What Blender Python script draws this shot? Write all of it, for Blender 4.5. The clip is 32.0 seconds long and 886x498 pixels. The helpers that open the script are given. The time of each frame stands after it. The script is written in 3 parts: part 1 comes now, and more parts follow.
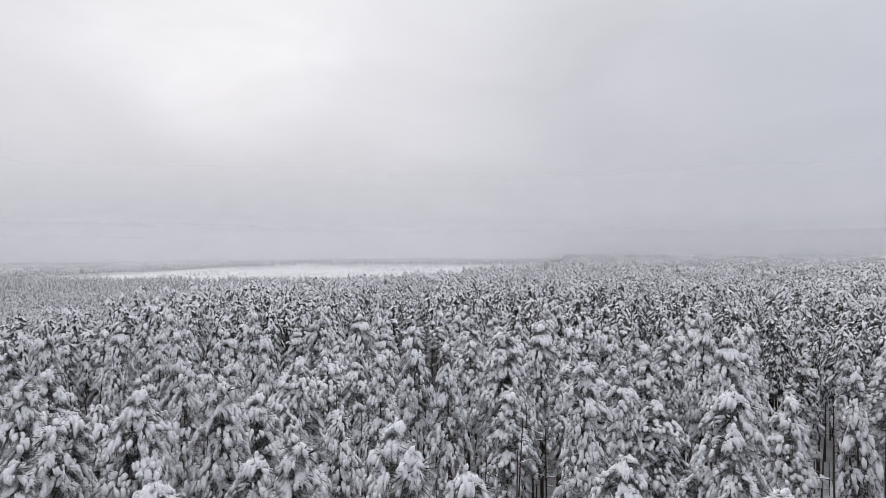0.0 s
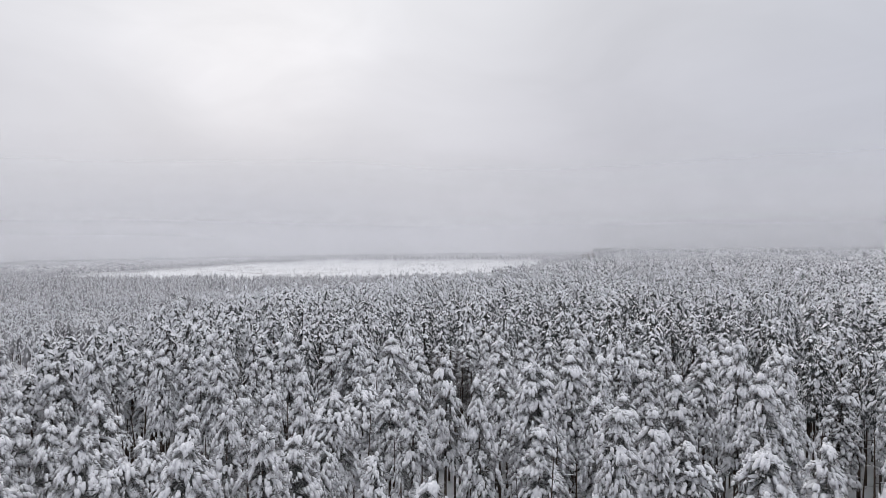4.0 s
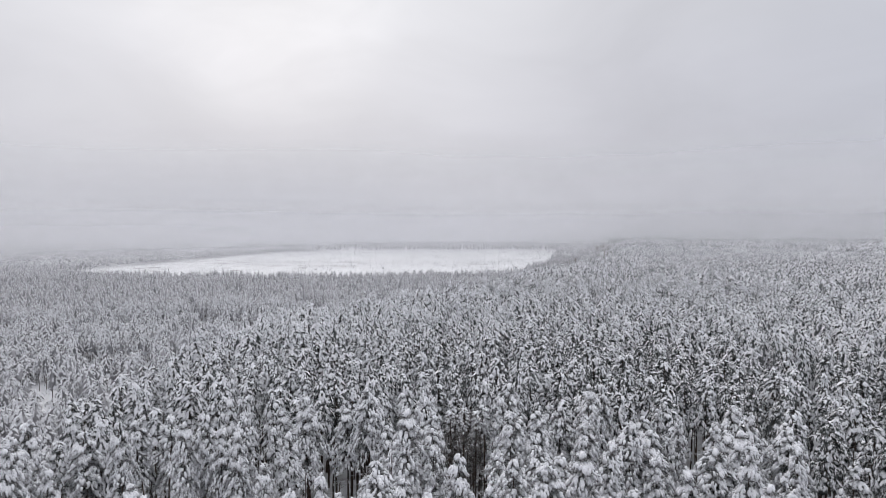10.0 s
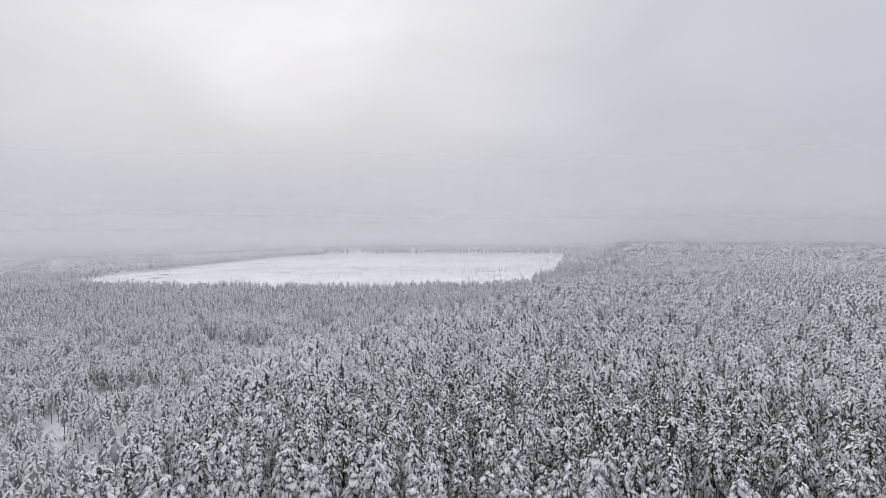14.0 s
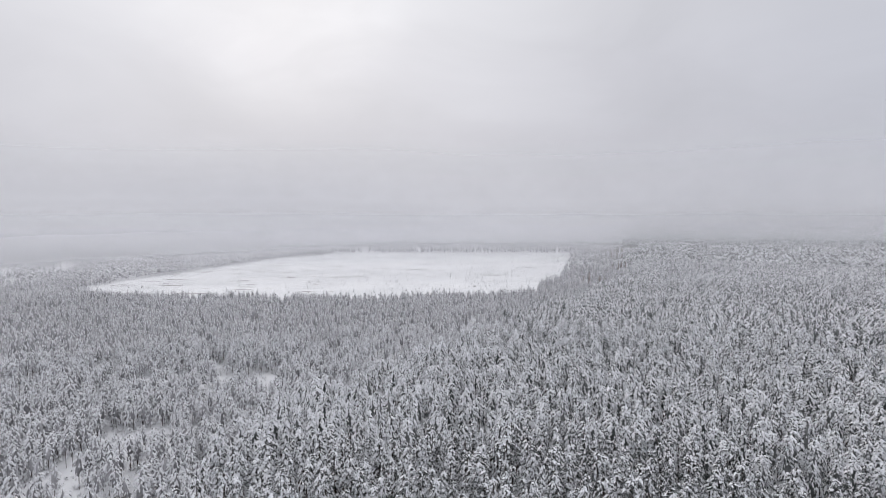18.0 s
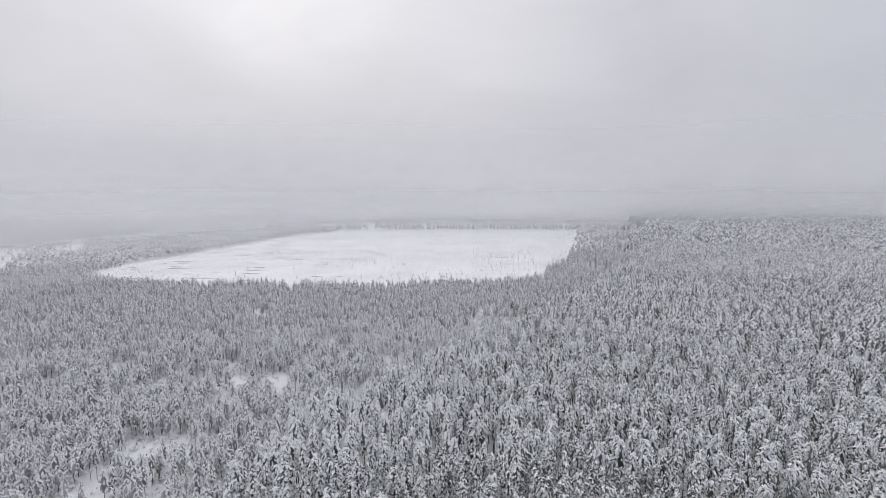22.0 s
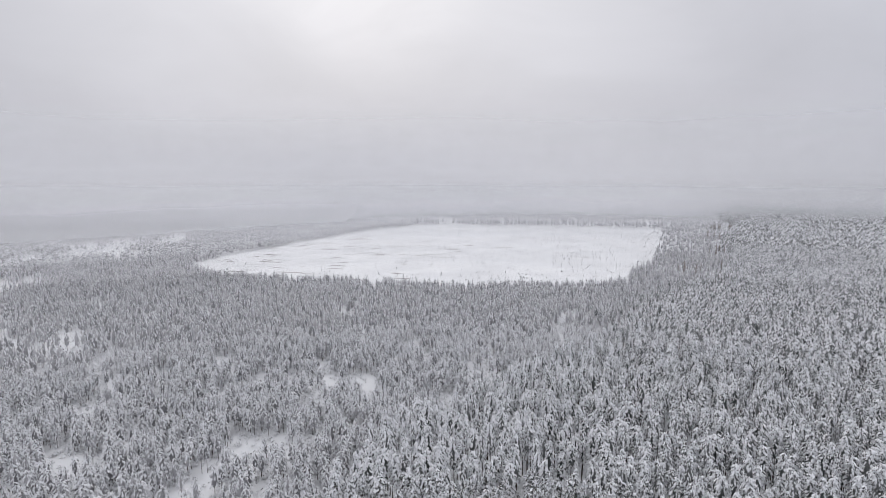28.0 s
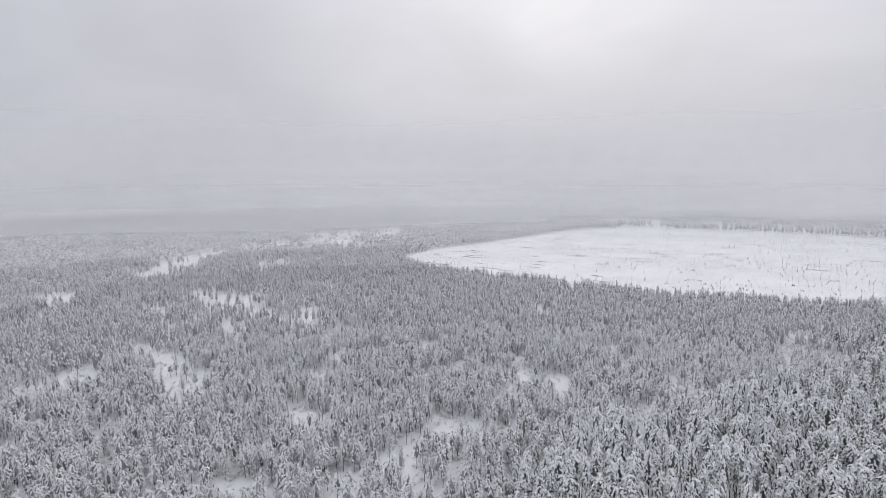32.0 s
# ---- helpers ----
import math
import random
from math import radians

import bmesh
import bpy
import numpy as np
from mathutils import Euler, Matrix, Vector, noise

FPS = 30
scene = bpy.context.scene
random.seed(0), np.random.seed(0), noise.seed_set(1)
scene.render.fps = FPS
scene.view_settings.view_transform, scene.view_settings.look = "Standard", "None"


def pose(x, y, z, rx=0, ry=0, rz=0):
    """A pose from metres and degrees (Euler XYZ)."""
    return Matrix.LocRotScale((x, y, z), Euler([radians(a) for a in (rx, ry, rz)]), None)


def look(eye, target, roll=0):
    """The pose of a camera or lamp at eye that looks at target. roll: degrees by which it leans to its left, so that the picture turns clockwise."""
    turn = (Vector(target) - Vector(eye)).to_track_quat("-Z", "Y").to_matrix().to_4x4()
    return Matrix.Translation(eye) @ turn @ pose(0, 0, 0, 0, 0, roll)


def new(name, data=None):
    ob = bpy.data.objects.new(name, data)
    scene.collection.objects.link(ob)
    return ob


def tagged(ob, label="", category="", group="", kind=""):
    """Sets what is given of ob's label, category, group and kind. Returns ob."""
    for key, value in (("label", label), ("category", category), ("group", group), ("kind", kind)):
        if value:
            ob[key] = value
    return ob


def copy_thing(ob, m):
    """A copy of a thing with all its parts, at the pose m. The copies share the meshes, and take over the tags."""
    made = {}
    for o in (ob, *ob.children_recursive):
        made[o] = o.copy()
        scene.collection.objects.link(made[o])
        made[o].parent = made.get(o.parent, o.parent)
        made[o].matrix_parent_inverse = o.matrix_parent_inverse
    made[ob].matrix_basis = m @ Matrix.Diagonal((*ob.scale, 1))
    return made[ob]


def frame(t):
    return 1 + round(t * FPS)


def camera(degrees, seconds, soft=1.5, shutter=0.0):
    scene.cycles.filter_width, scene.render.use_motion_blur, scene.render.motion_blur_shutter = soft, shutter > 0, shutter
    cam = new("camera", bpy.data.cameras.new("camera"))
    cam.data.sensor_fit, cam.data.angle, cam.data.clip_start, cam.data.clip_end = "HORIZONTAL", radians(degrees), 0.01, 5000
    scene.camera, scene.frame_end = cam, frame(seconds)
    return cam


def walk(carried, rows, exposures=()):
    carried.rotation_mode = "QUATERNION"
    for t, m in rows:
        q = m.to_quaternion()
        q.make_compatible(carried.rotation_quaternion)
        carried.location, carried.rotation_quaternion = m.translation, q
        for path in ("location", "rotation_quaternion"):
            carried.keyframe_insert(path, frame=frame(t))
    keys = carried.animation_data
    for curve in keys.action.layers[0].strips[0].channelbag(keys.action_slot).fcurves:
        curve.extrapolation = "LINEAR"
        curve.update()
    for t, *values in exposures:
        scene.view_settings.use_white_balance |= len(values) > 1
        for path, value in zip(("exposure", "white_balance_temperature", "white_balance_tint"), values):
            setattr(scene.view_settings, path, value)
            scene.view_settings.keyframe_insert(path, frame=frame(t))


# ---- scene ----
cam = camera(77.7, 32.0, soft=0.9)
METRES, EYE, TILT, LEAN, TURN = 60.0, 25.0, 0.0, 0.0, 0.0
ROWS = [
    (0.0, 0.0, 0.0, 0.0, 0.0, 0.0, -0.0),
    (0.5, 0.0001, -0.0013, -0.0002, 0.79, -0.03, 0.0),
    (1.0, -0.0004, -0.0011, 0.0004, 1.33, -0.01, 0.01),
    (1.5, -0.0008, -0.0009, 0.0018, 1.78, -0.01, 0.06),
    (2.0, -0.0019, -0.0019, 0.0122, 2.25, 0.05, 0.07),
    (2.5, -0.0024, -0.0028, 0.0248, 2.51, 0.05, 0.15),
    (3.0, -0.0027, -0.0048, 0.0368, 2.72, 0.04, 0.18),
    (3.5, -0.0022, -0.0077, 0.0456, 2.88, -0.17, 0.23),
    (5.5, -0.0013, -0.0097, 0.0759, 3.44, -2.42, 0.21),
    (6.0, -0.0022, -0.0088, 0.084, 3.56, -2.42, 0.19),
    (6.5, -0.0025, -0.009, 0.0933, 3.66, -2.43, 0.2),
    (7.0, -0.003, -0.0093, 0.1065, 3.76, -2.41, 0.19),
    (7.5, -0.0031, -0.0093, 0.1221, 3.87, -2.43, 0.14),
    (8.0, -0.0029, -0.0099, 0.1409, 3.99, -2.46, 0.14),
    (8.5, -0.0025, -0.0114, 0.1584, 4.13, -2.47, 0.12),
    (9.0, -0.0029, -0.0123, 0.177, 4.23, -2.46, 0.15),
    (9.5, -0.0023, -0.0138, 0.1948, 4.35, -2.49, 0.11),
    (10.0, -0.0021, -0.0149, 0.2131, 4.46, -2.49, 0.08),
    (10.5, -0.0023, -0.0157, 0.2299, 4.53, -2.55, 0.06),
    (11.0, -0.0018, -0.0166, 0.2481, 4.63, -2.55, 0.02),
    (11.5, -0.0018, -0.0167, 0.2644, 4.72, -2.57, 0.07),
    (12.0, -0.0013, -0.0162, 0.2825, 4.81, -2.59, 0.09),
    (12.5, -0.0019, -0.0153, 0.2992, 4.91, -2.62, 0.08),
    (13.0, -0.0015, -0.0146, 0.3173, 5.03, -2.66, 0.09),
    (13.5, -0.0013, -0.0145, 0.3343, 5.11, -2.69, 0.09),
    (14.0, -0.0007, -0.0148, 0.3562, 5.22, -2.71, 0.06),
    (14.5, -0.0011, -0.0157, 0.3799, 5.26, -2.72, 0.1),
    (16.5, 0.0024, -0.0185, 0.4911, 5.58, -2.92, 0.23),
    (17.0, 0.0027, -0.0182, 0.5227, 5.68, -2.95, 0.19),
    (17.5, 0.0029, -0.0187, 0.5519, 5.76, -3.02, 0.21),
    (18.0, 0.0019, -0.0191, 0.5828, 5.84, -3.74, 0.21),
    (18.5, 0.001, -0.0195, 0.611, 5.9, -4.41, 0.2),
    (19.0, 0.0004, -0.0196, 0.639, 5.97, -4.9, 0.24),
    (19.5, -0.0003, -0.0195, 0.6637, 6.04, -5.36, 0.26),
    (20.0, -0.0051, -0.0205, 0.6904, 6.1, -5.8, 0.29),
    (20.5, -0.0117, -0.0211, 0.715, 6.15, -6.14, 0.28),
    (21.0, -0.016, -0.0211, 0.7418, 6.24, -6.49, 0.27),
    (21.5, -0.0184, -0.0205, 0.7683, 6.31, -6.76, 0.27),
    (22.0, -0.0203, -0.0194, 0.7947, 6.39, -7.0, 0.24),
    (22.5, -0.0254, -0.0189, 0.818, 6.45, -7.22, 0.21),
    (23.0, -0.0344, -0.0185, 0.8426, 6.51, -7.42, 0.16),
    (23.5, -0.0438, -0.0179, 0.865, 6.59, -7.61, 0.11),
    (24.0, -0.0576, -0.0179, 0.889, 6.65, -7.82, 0.12),
    (24.5, -0.0734, -0.0189, 0.9056, 6.71, -7.88, 0.1),
    (25.0, -0.0841, -0.0196, 0.9084, 6.78, -7.89, 0.09),
    (25.5, -0.09, -0.0222, 0.9097, 8.56, -7.89, 0.07),
    (26.0, -0.0944, -0.0248, 0.9112, 11.2, -7.93, 0.08),
    (26.5, -0.0963, -0.0247, 0.9101, 12.6, -7.94, 0.06),
    (28.5, -0.096, -0.0227, 0.9044, 14.27, -7.95, 0.16),
    (29.0, -0.0976, -0.0263, 0.9034, 14.84, -7.98, 0.18),
    (29.5, -0.0959, -0.0317, 0.9038, 17.66, -7.97, 0.16),
    (30.0, -0.0949, -0.0381, 0.9049, 21.04, -7.98, 0.24),
    (30.5, -0.0933, -0.0441, 0.9053, 24.14, -7.97, 0.22),
    (31.0, -0.0905, -0.0501, 0.9053, 27.63, -7.92, 0.21),
    (31.5, -0.0882, -0.0562, 0.9065, 30.94, -7.92, 0.25),
    (32.0, -0.0849, -0.0631, 0.9091, 34.8, -7.93, 0.29),
]
walk(cam, [(t, pose(0, 0, EYE, TILT, LEAN, TURN) @ pose(METRES * x, METRES * y, METRES * z, 90 + pitch, roll, yaw)) for t, x, y, z, yaw, pitch, roll in ROWS])

# ---- world, sun ----
SUN_AZ, SUN_EL = radians(22.0), radians(20.0)          # azimuth to the left of +y
SUN_DIR = Vector((-math.sin(SUN_AZ) * math.cos(SUN_EL), math.cos(SUN_AZ) * math.cos(SUN_EL), math.sin(SUN_EL)))


class Nodes:
    """A short way to build a node tree."""

    def __init__(self, tree):
        self.tree = tree
        tree.nodes.clear()

    def add(self, kind, props=None, **inputs):
        n = self.tree.nodes.new(kind)
        props = props or {}
        if "operation" in props:
            n.operation = props["operation"]
        if "use_clamp" in props:
            n.use_clamp = props["use_clamp"]
        if "interpolation_type" in props:
            n.interpolation_type = props["interpolation_type"]
        if "blend_type" in props:
            n.data_type, n.blend_type = props["data_type"], props["blend_type"]
        for k, v in inputs.items():
            key = int(k[1:]) if k[0] == "i" and k[1:].isdigit() else k.replace("_", " ")
            if isinstance(v, bpy.types.NodeSocket):
                self.tree.links.new(v, n.inputs[key])
            else:
                n.inputs[key].default_value = v
        return n

    def math(self, op, a, b=0.0, clamp=False):
        return self.add("ShaderNodeMath", {"operation": op, "use_clamp": clamp}, i0=a, i1=b).outputs[0]

    def ramp(self, fac, stops, mode="LINEAR"):
        n = self.add("ShaderNodeValToRGB", None, Fac=fac)
        n.color_ramp.interpolation = mode
        e = n.color_ramp.elements
        while len(e) < len(stops):
            e.new(0.5)
        for el, (p, c) in zip(e, stops):
            el.position = p
            el.color = (*c, 1) if len(c) == 3 else c
        return n.outputs[0]

    def mix(self, fac, a, b, blend="MIX"):
        n = self.add("ShaderNodeMix", {"data_type": "RGBA", "blend_type": blend})
        for i, v in ((0, fac), (6, a), (7, b)):
            if isinstance(v, bpy.types.NodeSocket):
                self.tree.links.new(v, n.inputs[i])
            else:
                n.inputs[i].default_value = v if i == 0 else ((*v, 1) if len(v) == 3 else v)
        return n.outputs[2]


def build_world():
    world = bpy.data.worlds.new("overcast_sky")
    scene.world = world
    world.use_nodes = True
    g = Nodes(world.node_tree)
    co = g.add("ShaderNodeTexCoord").outputs["Generated"]
    d = g.add("ShaderNodeVectorMath", {"operation": "NORMALIZE"}, i0=co).outputs[0]
    z = g.add("ShaderNodeSeparateXYZ", None, i0=d).outputs[2]
    base = g.ramp(z, [(0.0, (0.534, 0.540, 0.586)), (0.07, (0.552, 0.557, 0.605)), (0.25, (0.592, 0.598, 0.648)),
                      (0.42, (0.65, 0.66, 0.70)), (0.7, (1.04, 1.04, 1.07)), (1.0, (1.32, 1.32, 1.345))])
    dot = g.add("ShaderNodeVectorMath", {"operation": "DOT_PRODUCT"}, i0=d, i1=SUN_DIR).outputs["Value"]
    wide = g.add("ShaderNodeMapRange", {"interpolation_type": "SMOOTHSTEP"}, Value=dot, i1=0.80, i2=1.0).outputs[0]
    tight = g.add("ShaderNodeMapRange", {"interpolation_type": "SMOOTHSTEP"}, Value=dot, i1=0.972, i2=1.0).outputs[0]
    # soft cloud banks drawn out sideways
    st = g.add("ShaderNodeVectorMath", {"operation": "MULTIPLY"}, i0=d, i1=(1.0, 1.0, 2.4)).outputs[0]
    n1 = g.add("ShaderNodeTexNoise", None, Vector=st, Scale=3.4, Detail=5.0, Roughness=0.5, Distortion=0.5).outputs[0]
    cloud = g.add("ShaderNodeMapRange", None, Value=n1, i1=0.3, i2=0.7, i3=0.955, i4=1.045).outputs[0]
    rise = g.add("ShaderNodeMapRange", {"interpolation_type": "SMOOTHSTEP"}, Value=z, i1=0.0, i2=0.32).outputs[0]
    lift = g.math("MULTIPLY", wide, g.math("MULTIPLY_ADD", rise, 0.5))
    g.tree.nodes[-1].inputs[2].default_value = 0.5
    glow = g.math("MULTIPLY_ADD", lift, 0.145)
    g.tree.links.new(g.math("MULTIPLY", tight, g.math("MULTIPLY", n1, 0.14)), g.tree.nodes[-3].inputs[2])
    glow_c = g.mix(1.0, (1.0, 0.985, 0.945), g.add("ShaderNodeCombineXYZ", None, i0=glow, i1=glow, i2=glow).outputs[0], "MULTIPLY")
    col = g.mix(1.0, base, glow_c, "ADD")
    col = g.mix(1.0, col, g.add("ShaderNodeCombineXYZ", None, i0=cloud, i1=cloud, i2=cloud).outputs[0], "MULTIPLY")
    nishita = g.add("ShaderNodeTexSky")
    nishita.sky_type, nishita.sun_disc, nishita.sun_elevation, nishita.sun_rotation, nishita.dust_density = "NISHITA", False, SUN_EL, -SUN_AZ, 6.0
    sky = nishita.outputs[0]
    away = g.add("ShaderNodeMapRange", {"interpolation_type": "SMOOTHSTEP"}, Value=dot, i1=0.45, i2=0.9).outputs[0]
    col = g.mix(1.0, col, g.mix(away, (0.935, 0.953, 0.985), (1.005, 1.0, 1.005)), "MULTIPLY")
    bg = g.add("ShaderNodeBackground", None, Color=col, Strength=1.0)
    clear = g.add("ShaderNodeBackground", None, Color=sky, Strength=0.0006)
    both = g.add("ShaderNodeAddShader", None, i0=bg.outputs[0], i1=clear.outputs[0])
    g.add("ShaderNodeOutputWorld", None, Surface=both.outputs[0])


build_world()
sun = new("sun", bpy.data.lights.new("sun", "SUN"))
sun.data.energy, sun.data.angle, sun.data.color = 0.7, radians(24), (1.0, 0.95, 0.88)
sun.matrix_world = look(SUN_DIR * 200, (0, 0, 0))


# ---- materials ----
def surface(name, colour_of, rough=0.8, bump=None, spec=0.3, sub=0.0):
    m = bpy.data.materials.new(name)
    m.use_nodes = True
    g = Nodes(m.node_tree)
    pos = g.add("ShaderNodeNewGeometry").outputs["Position"]
    b = g.add("ShaderNodeBsdfPrincipled", None, Base_Color=colour_of(g, pos), Roughness=rough)
    b.inputs["Specular IOR Level"].default_value = spec
    if sub:
        b.inputs["Subsurface Weight"].default_value = sub
    if bump:
        scale, dist, strength = bump
        n = g.add("ShaderNodeTexNoise", None, Vector=pos, Scale=scale, Detail=4.0, Roughness=0.6).outputs[0]
        bn = g.add("ShaderNodeBump", None, Height=n, Distance=dist, Strength=strength).outputs[0]
        g.tree.links.new(bn, b.inputs["Normal"])
    g.add("ShaderNodeOutputMaterial", None, Surface=b.outputs[0])
    return m


def two_scale(lo, hi, big, small, island=0.0):
    """A colour that wanders between lo and hi at two scales."""
    def colour(g, pos):
        a = g.add("ShaderNodeTexNoise", None, Vector=pos, Scale=big, Detail=2.0).outputs[0]
        b = g.add("ShaderNodeTexNoise", None, Vector=pos, Scale=small, Detail=3.0).outputs[0]
        f = g.math("MULTIPLY_ADD", a, 0.5)
        g.tree.links.new(g.math("MULTIPLY", b, 0.5), g.tree.nodes[-2].inputs[2])
        if island:
            r = g.add("ShaderNodeNewGeometry").outputs["Random Per Island"]
            f = g.math("ADD", f, g.math("MULTIPLY", g.math("SUBTRACT", r, 0.5), island))
        f = g.add("ShaderNodeMapRange", None, Value=f, i1=0.3, i2=0.7).outputs[0]
        return g.mix(f, lo, hi)
    return colour


def bough_colour(dark_lo, dark_hi, cover, grain, spread, top=0.5, west=0.0, pale=1.0):
    """Snow lying on the upper sides of needle boughs, broken by needles showing through."""
    def colour(g, pos):
        up = g.add("ShaderNodeSeparateXYZ", None, i0=g.add("ShaderNodeNewGeometry").outputs["Normal"]).outputs[2]
        p = g.add("ShaderNodeVectorMath", {"operation": "MULTIPLY"}, i0=pos, i1=(1.0, 1.0, 0.42)).outputs[0]
        n = g.add("ShaderNodeTexNoise", None, Vector=p, Scale=grain, Detail=3.0, Roughness=0.62).outputs[0]
        tree = g.add("ShaderNodeTexNoise", None, Vector=pos, Scale=0.22, Detail=1.0).outputs[0]
        f = g.math("ADD", g.math("MULTIPLY", up, top), g.math("MULTIPLY", g.math("SUBTRACT", n, 0.5), spread))
        f = g.math("ADD", f, g.math("MULTIPLY", g.math("SUBTRACT", tree, 0.5), 0.5))
        if west:
            # the share of snow white grows westwards, from x 12 to x -55
            wx = g.add("ShaderNodeSeparateXYZ", None, i0=pos).outputs[0]
            f = g.math("ADD", f, g.add("ShaderNodeMapRange", None, Value=wx, i1=12.0, i2=-55.0, i3=0.0, i4=west).outputs[0])
        f = g.add("ShaderNodeMapRange", {"interpolation_type": "SMOOTHSTEP"}, Value=f, i1=-cover, i2=0.22 - cover).outputs[0]
        m = g.add("ShaderNodeTexNoise", None, Vector=pos, Scale=0.5, Detail=4.0).outputs[0]
        dark = g.mix(g.add("ShaderNodeMapRange", None, Value=m, i1=0.3, i2=0.7).outputs[0], dark_lo, dark_hi)
        w = g.add("ShaderNodeTexNoise", None, Vector=pos, Scale=6.0, Detail=2.0).outputs[0]
        white = g.mix(g.add("ShaderNodeMapRange", None, Value=w, i1=0.3, i2=0.7).outputs[0], [pale * c for c in (0.793, 0.793, 0.827)], [pale * c for c in (0.898, 0.897, 0.919)])
        return g.mix(f, dark, white)
    return colour


M_SNOW = surface("snow_on_branches", bough_colour((0.05, 0.058, 0.053), (0.16, 0.162, 0.162), 0.47, 8.0, 1.5, 0.5, 0.36), 0.8, (11.0, 0.07, 0.8), 0.2)
M_BOUGH = surface("snowy_pine_boughs", bough_colour((0.045, 0.055, 0.050), (0.13, 0.136, 0.134), 0.06, 4.5, 1.35, 0.35, 0.12), 0.85, None, 0.15)
M_MID = surface("foggy_pine_boughs", bough_colour((0.045, 0.055, 0.050), (0.13, 0.136, 0.134), 0.06, 2.4, 1.3, 0.3), 0.9, None, 0.1)
M_INNER = surface("inner_pine_twigs", two_scale((0.045, 0.050, 0.047), (0.42, 0.418, 0.418), 0.9, 7.0, 1.0), 0.9, None, 0.1)
M_UNDER = surface("needles_dusted_with_snow", two_scale((0.09, 0.10, 0.097), (0.29, 0.296, 0.296), 0.12, 2.4, 0.5), 0.9, None, 0.1)
M_DUST = surface("low_needles_dusted_with_snow", two_scale((0.26, 0.258, 0.268), (0.50, 0.494, 0.51), 0.1, 2.0, 0.6), 0.9, None, 0.1)
M_HOAR = surface("hoar_frosted_boughs", bough_colour((0.28, 0.276, 0.284), (0.50, 0.492, 0.504), 0.14, 3.2, 1.25, 0.35, 0.0, 0.89), 0.85, None, 0.1)
M_NEEDLE = surface("frosted_pine_needles", two_scale((0.06, 0.071, 0.067), (0.48, 0.446, 0.446), 0.16, 5.0, 0.9), 0.85, None, 0.15)
M_FROST = surface("hoar_frosted_needles", two_scale((0.10, 0.108, 0.105), (0.32, 0.32, 0.325), 0.09, 2.0, 0.6), 0.9, None, 0.1)
M_TWIG = surface("frosted_twigs", two_scale((0.10, 0.095, 0.09), (0.42, 0.415, 0.42), 0.5, 6.0, 0.5), 0.9)
M_BARK = surface("pine_bark", two_scale((0.030, 0.024, 0.021), (0.115, 0.080, 0.060), 1.2, 14.0), 0.9, (12.0, 0.03, 0.8), 0.2)
M_BIRCH = surface("bare_birch_twigs", two_scale((0.40, 0.398, 0.409), (0.70, 0.696, 0.714), 0.05, 0.9, 0.5), 0.9)
M_RUST = surface("rusty_brown_needles", two_scale((0.12, 0.10, 0.085), (0.28, 0.245, 0.22), 0.1, 1.5, 0.4), 0.9)
M_DEAD = surface("dead_brown_twigs", two_scale((0.06, 0.052, 0.048), (0.26, 0.24, 0.23), 0.8, 6.0, 0.7), 0.9)
M_PEAT = surface("open_peat_water", two_scale((0.05, 0.040, 0.033), (0.17, 0.135, 0.11), 0.12, 1.5), 0.5)


def ground_colour(g, pos):
    a = g.add("ShaderNodeTexNoise", None, Vector=pos, Scale=0.03, Detail=5.0, Roughness=0.6).outputs[0]
    b = g.add("ShaderNodeTexNoise", None, Vector=pos, Scale=1.6, Detail=3.0).outputs[0]
    c = g.mix(g.add("ShaderNodeMapRange", None, Value=a, i1=0.35, i2=0.65).outputs[0], (0.66, 0.66, 0.68), (0.755, 0.754, 0.768))
    f = g.add("ShaderNodeMapRange", None, Value=b, i1=0.62, i2=0.78, i3=0.0, i4=0.35).outputs[0]
    near = g.mix(f, c, (0.50, 0.48, 0.46))
    # woods too far off to be told apart
    r = g.add("ShaderNodeVectorMath", {"operation": "LENGTH"}, i0=pos).outputs["Value"]
    w = g.add("ShaderNodeTexNoise", None, Vector=pos, Scale=0.012, Detail=4.0).outputs[0]
    wood = g.mix(w, (0.37, 0.372, 0.38), (0.53, 0.532, 0.54))
    return g.mix(g.add("ShaderNodeMapRange", None, Value=r, i1=1110.0, i2=1170.0).outputs[0], near, wood)


M_GROUND = surface("snow_cover", ground_colour, 0.8, (2.2, 0.12, 0.6), 0.2)


# fog sheets ringed round the camera's spot, near to far: distance, share of the view that each veils, heights at which
# it is full, thins and ends
FOG = [(235.0, 0.11, 11.0, 25.0, 60.0), (420.0, 0.18, 11.0, 28.0, 60.0), (600.0, 0.20, 11.0, 30.0, 64.0), (790.0, 0.24, 11.0, 32.0, 70.0), (970.0, 0.46, 14.0, 36.0, 85.0),
       (1200.0, 0.92, 6.0, 40.0, 260.0)]


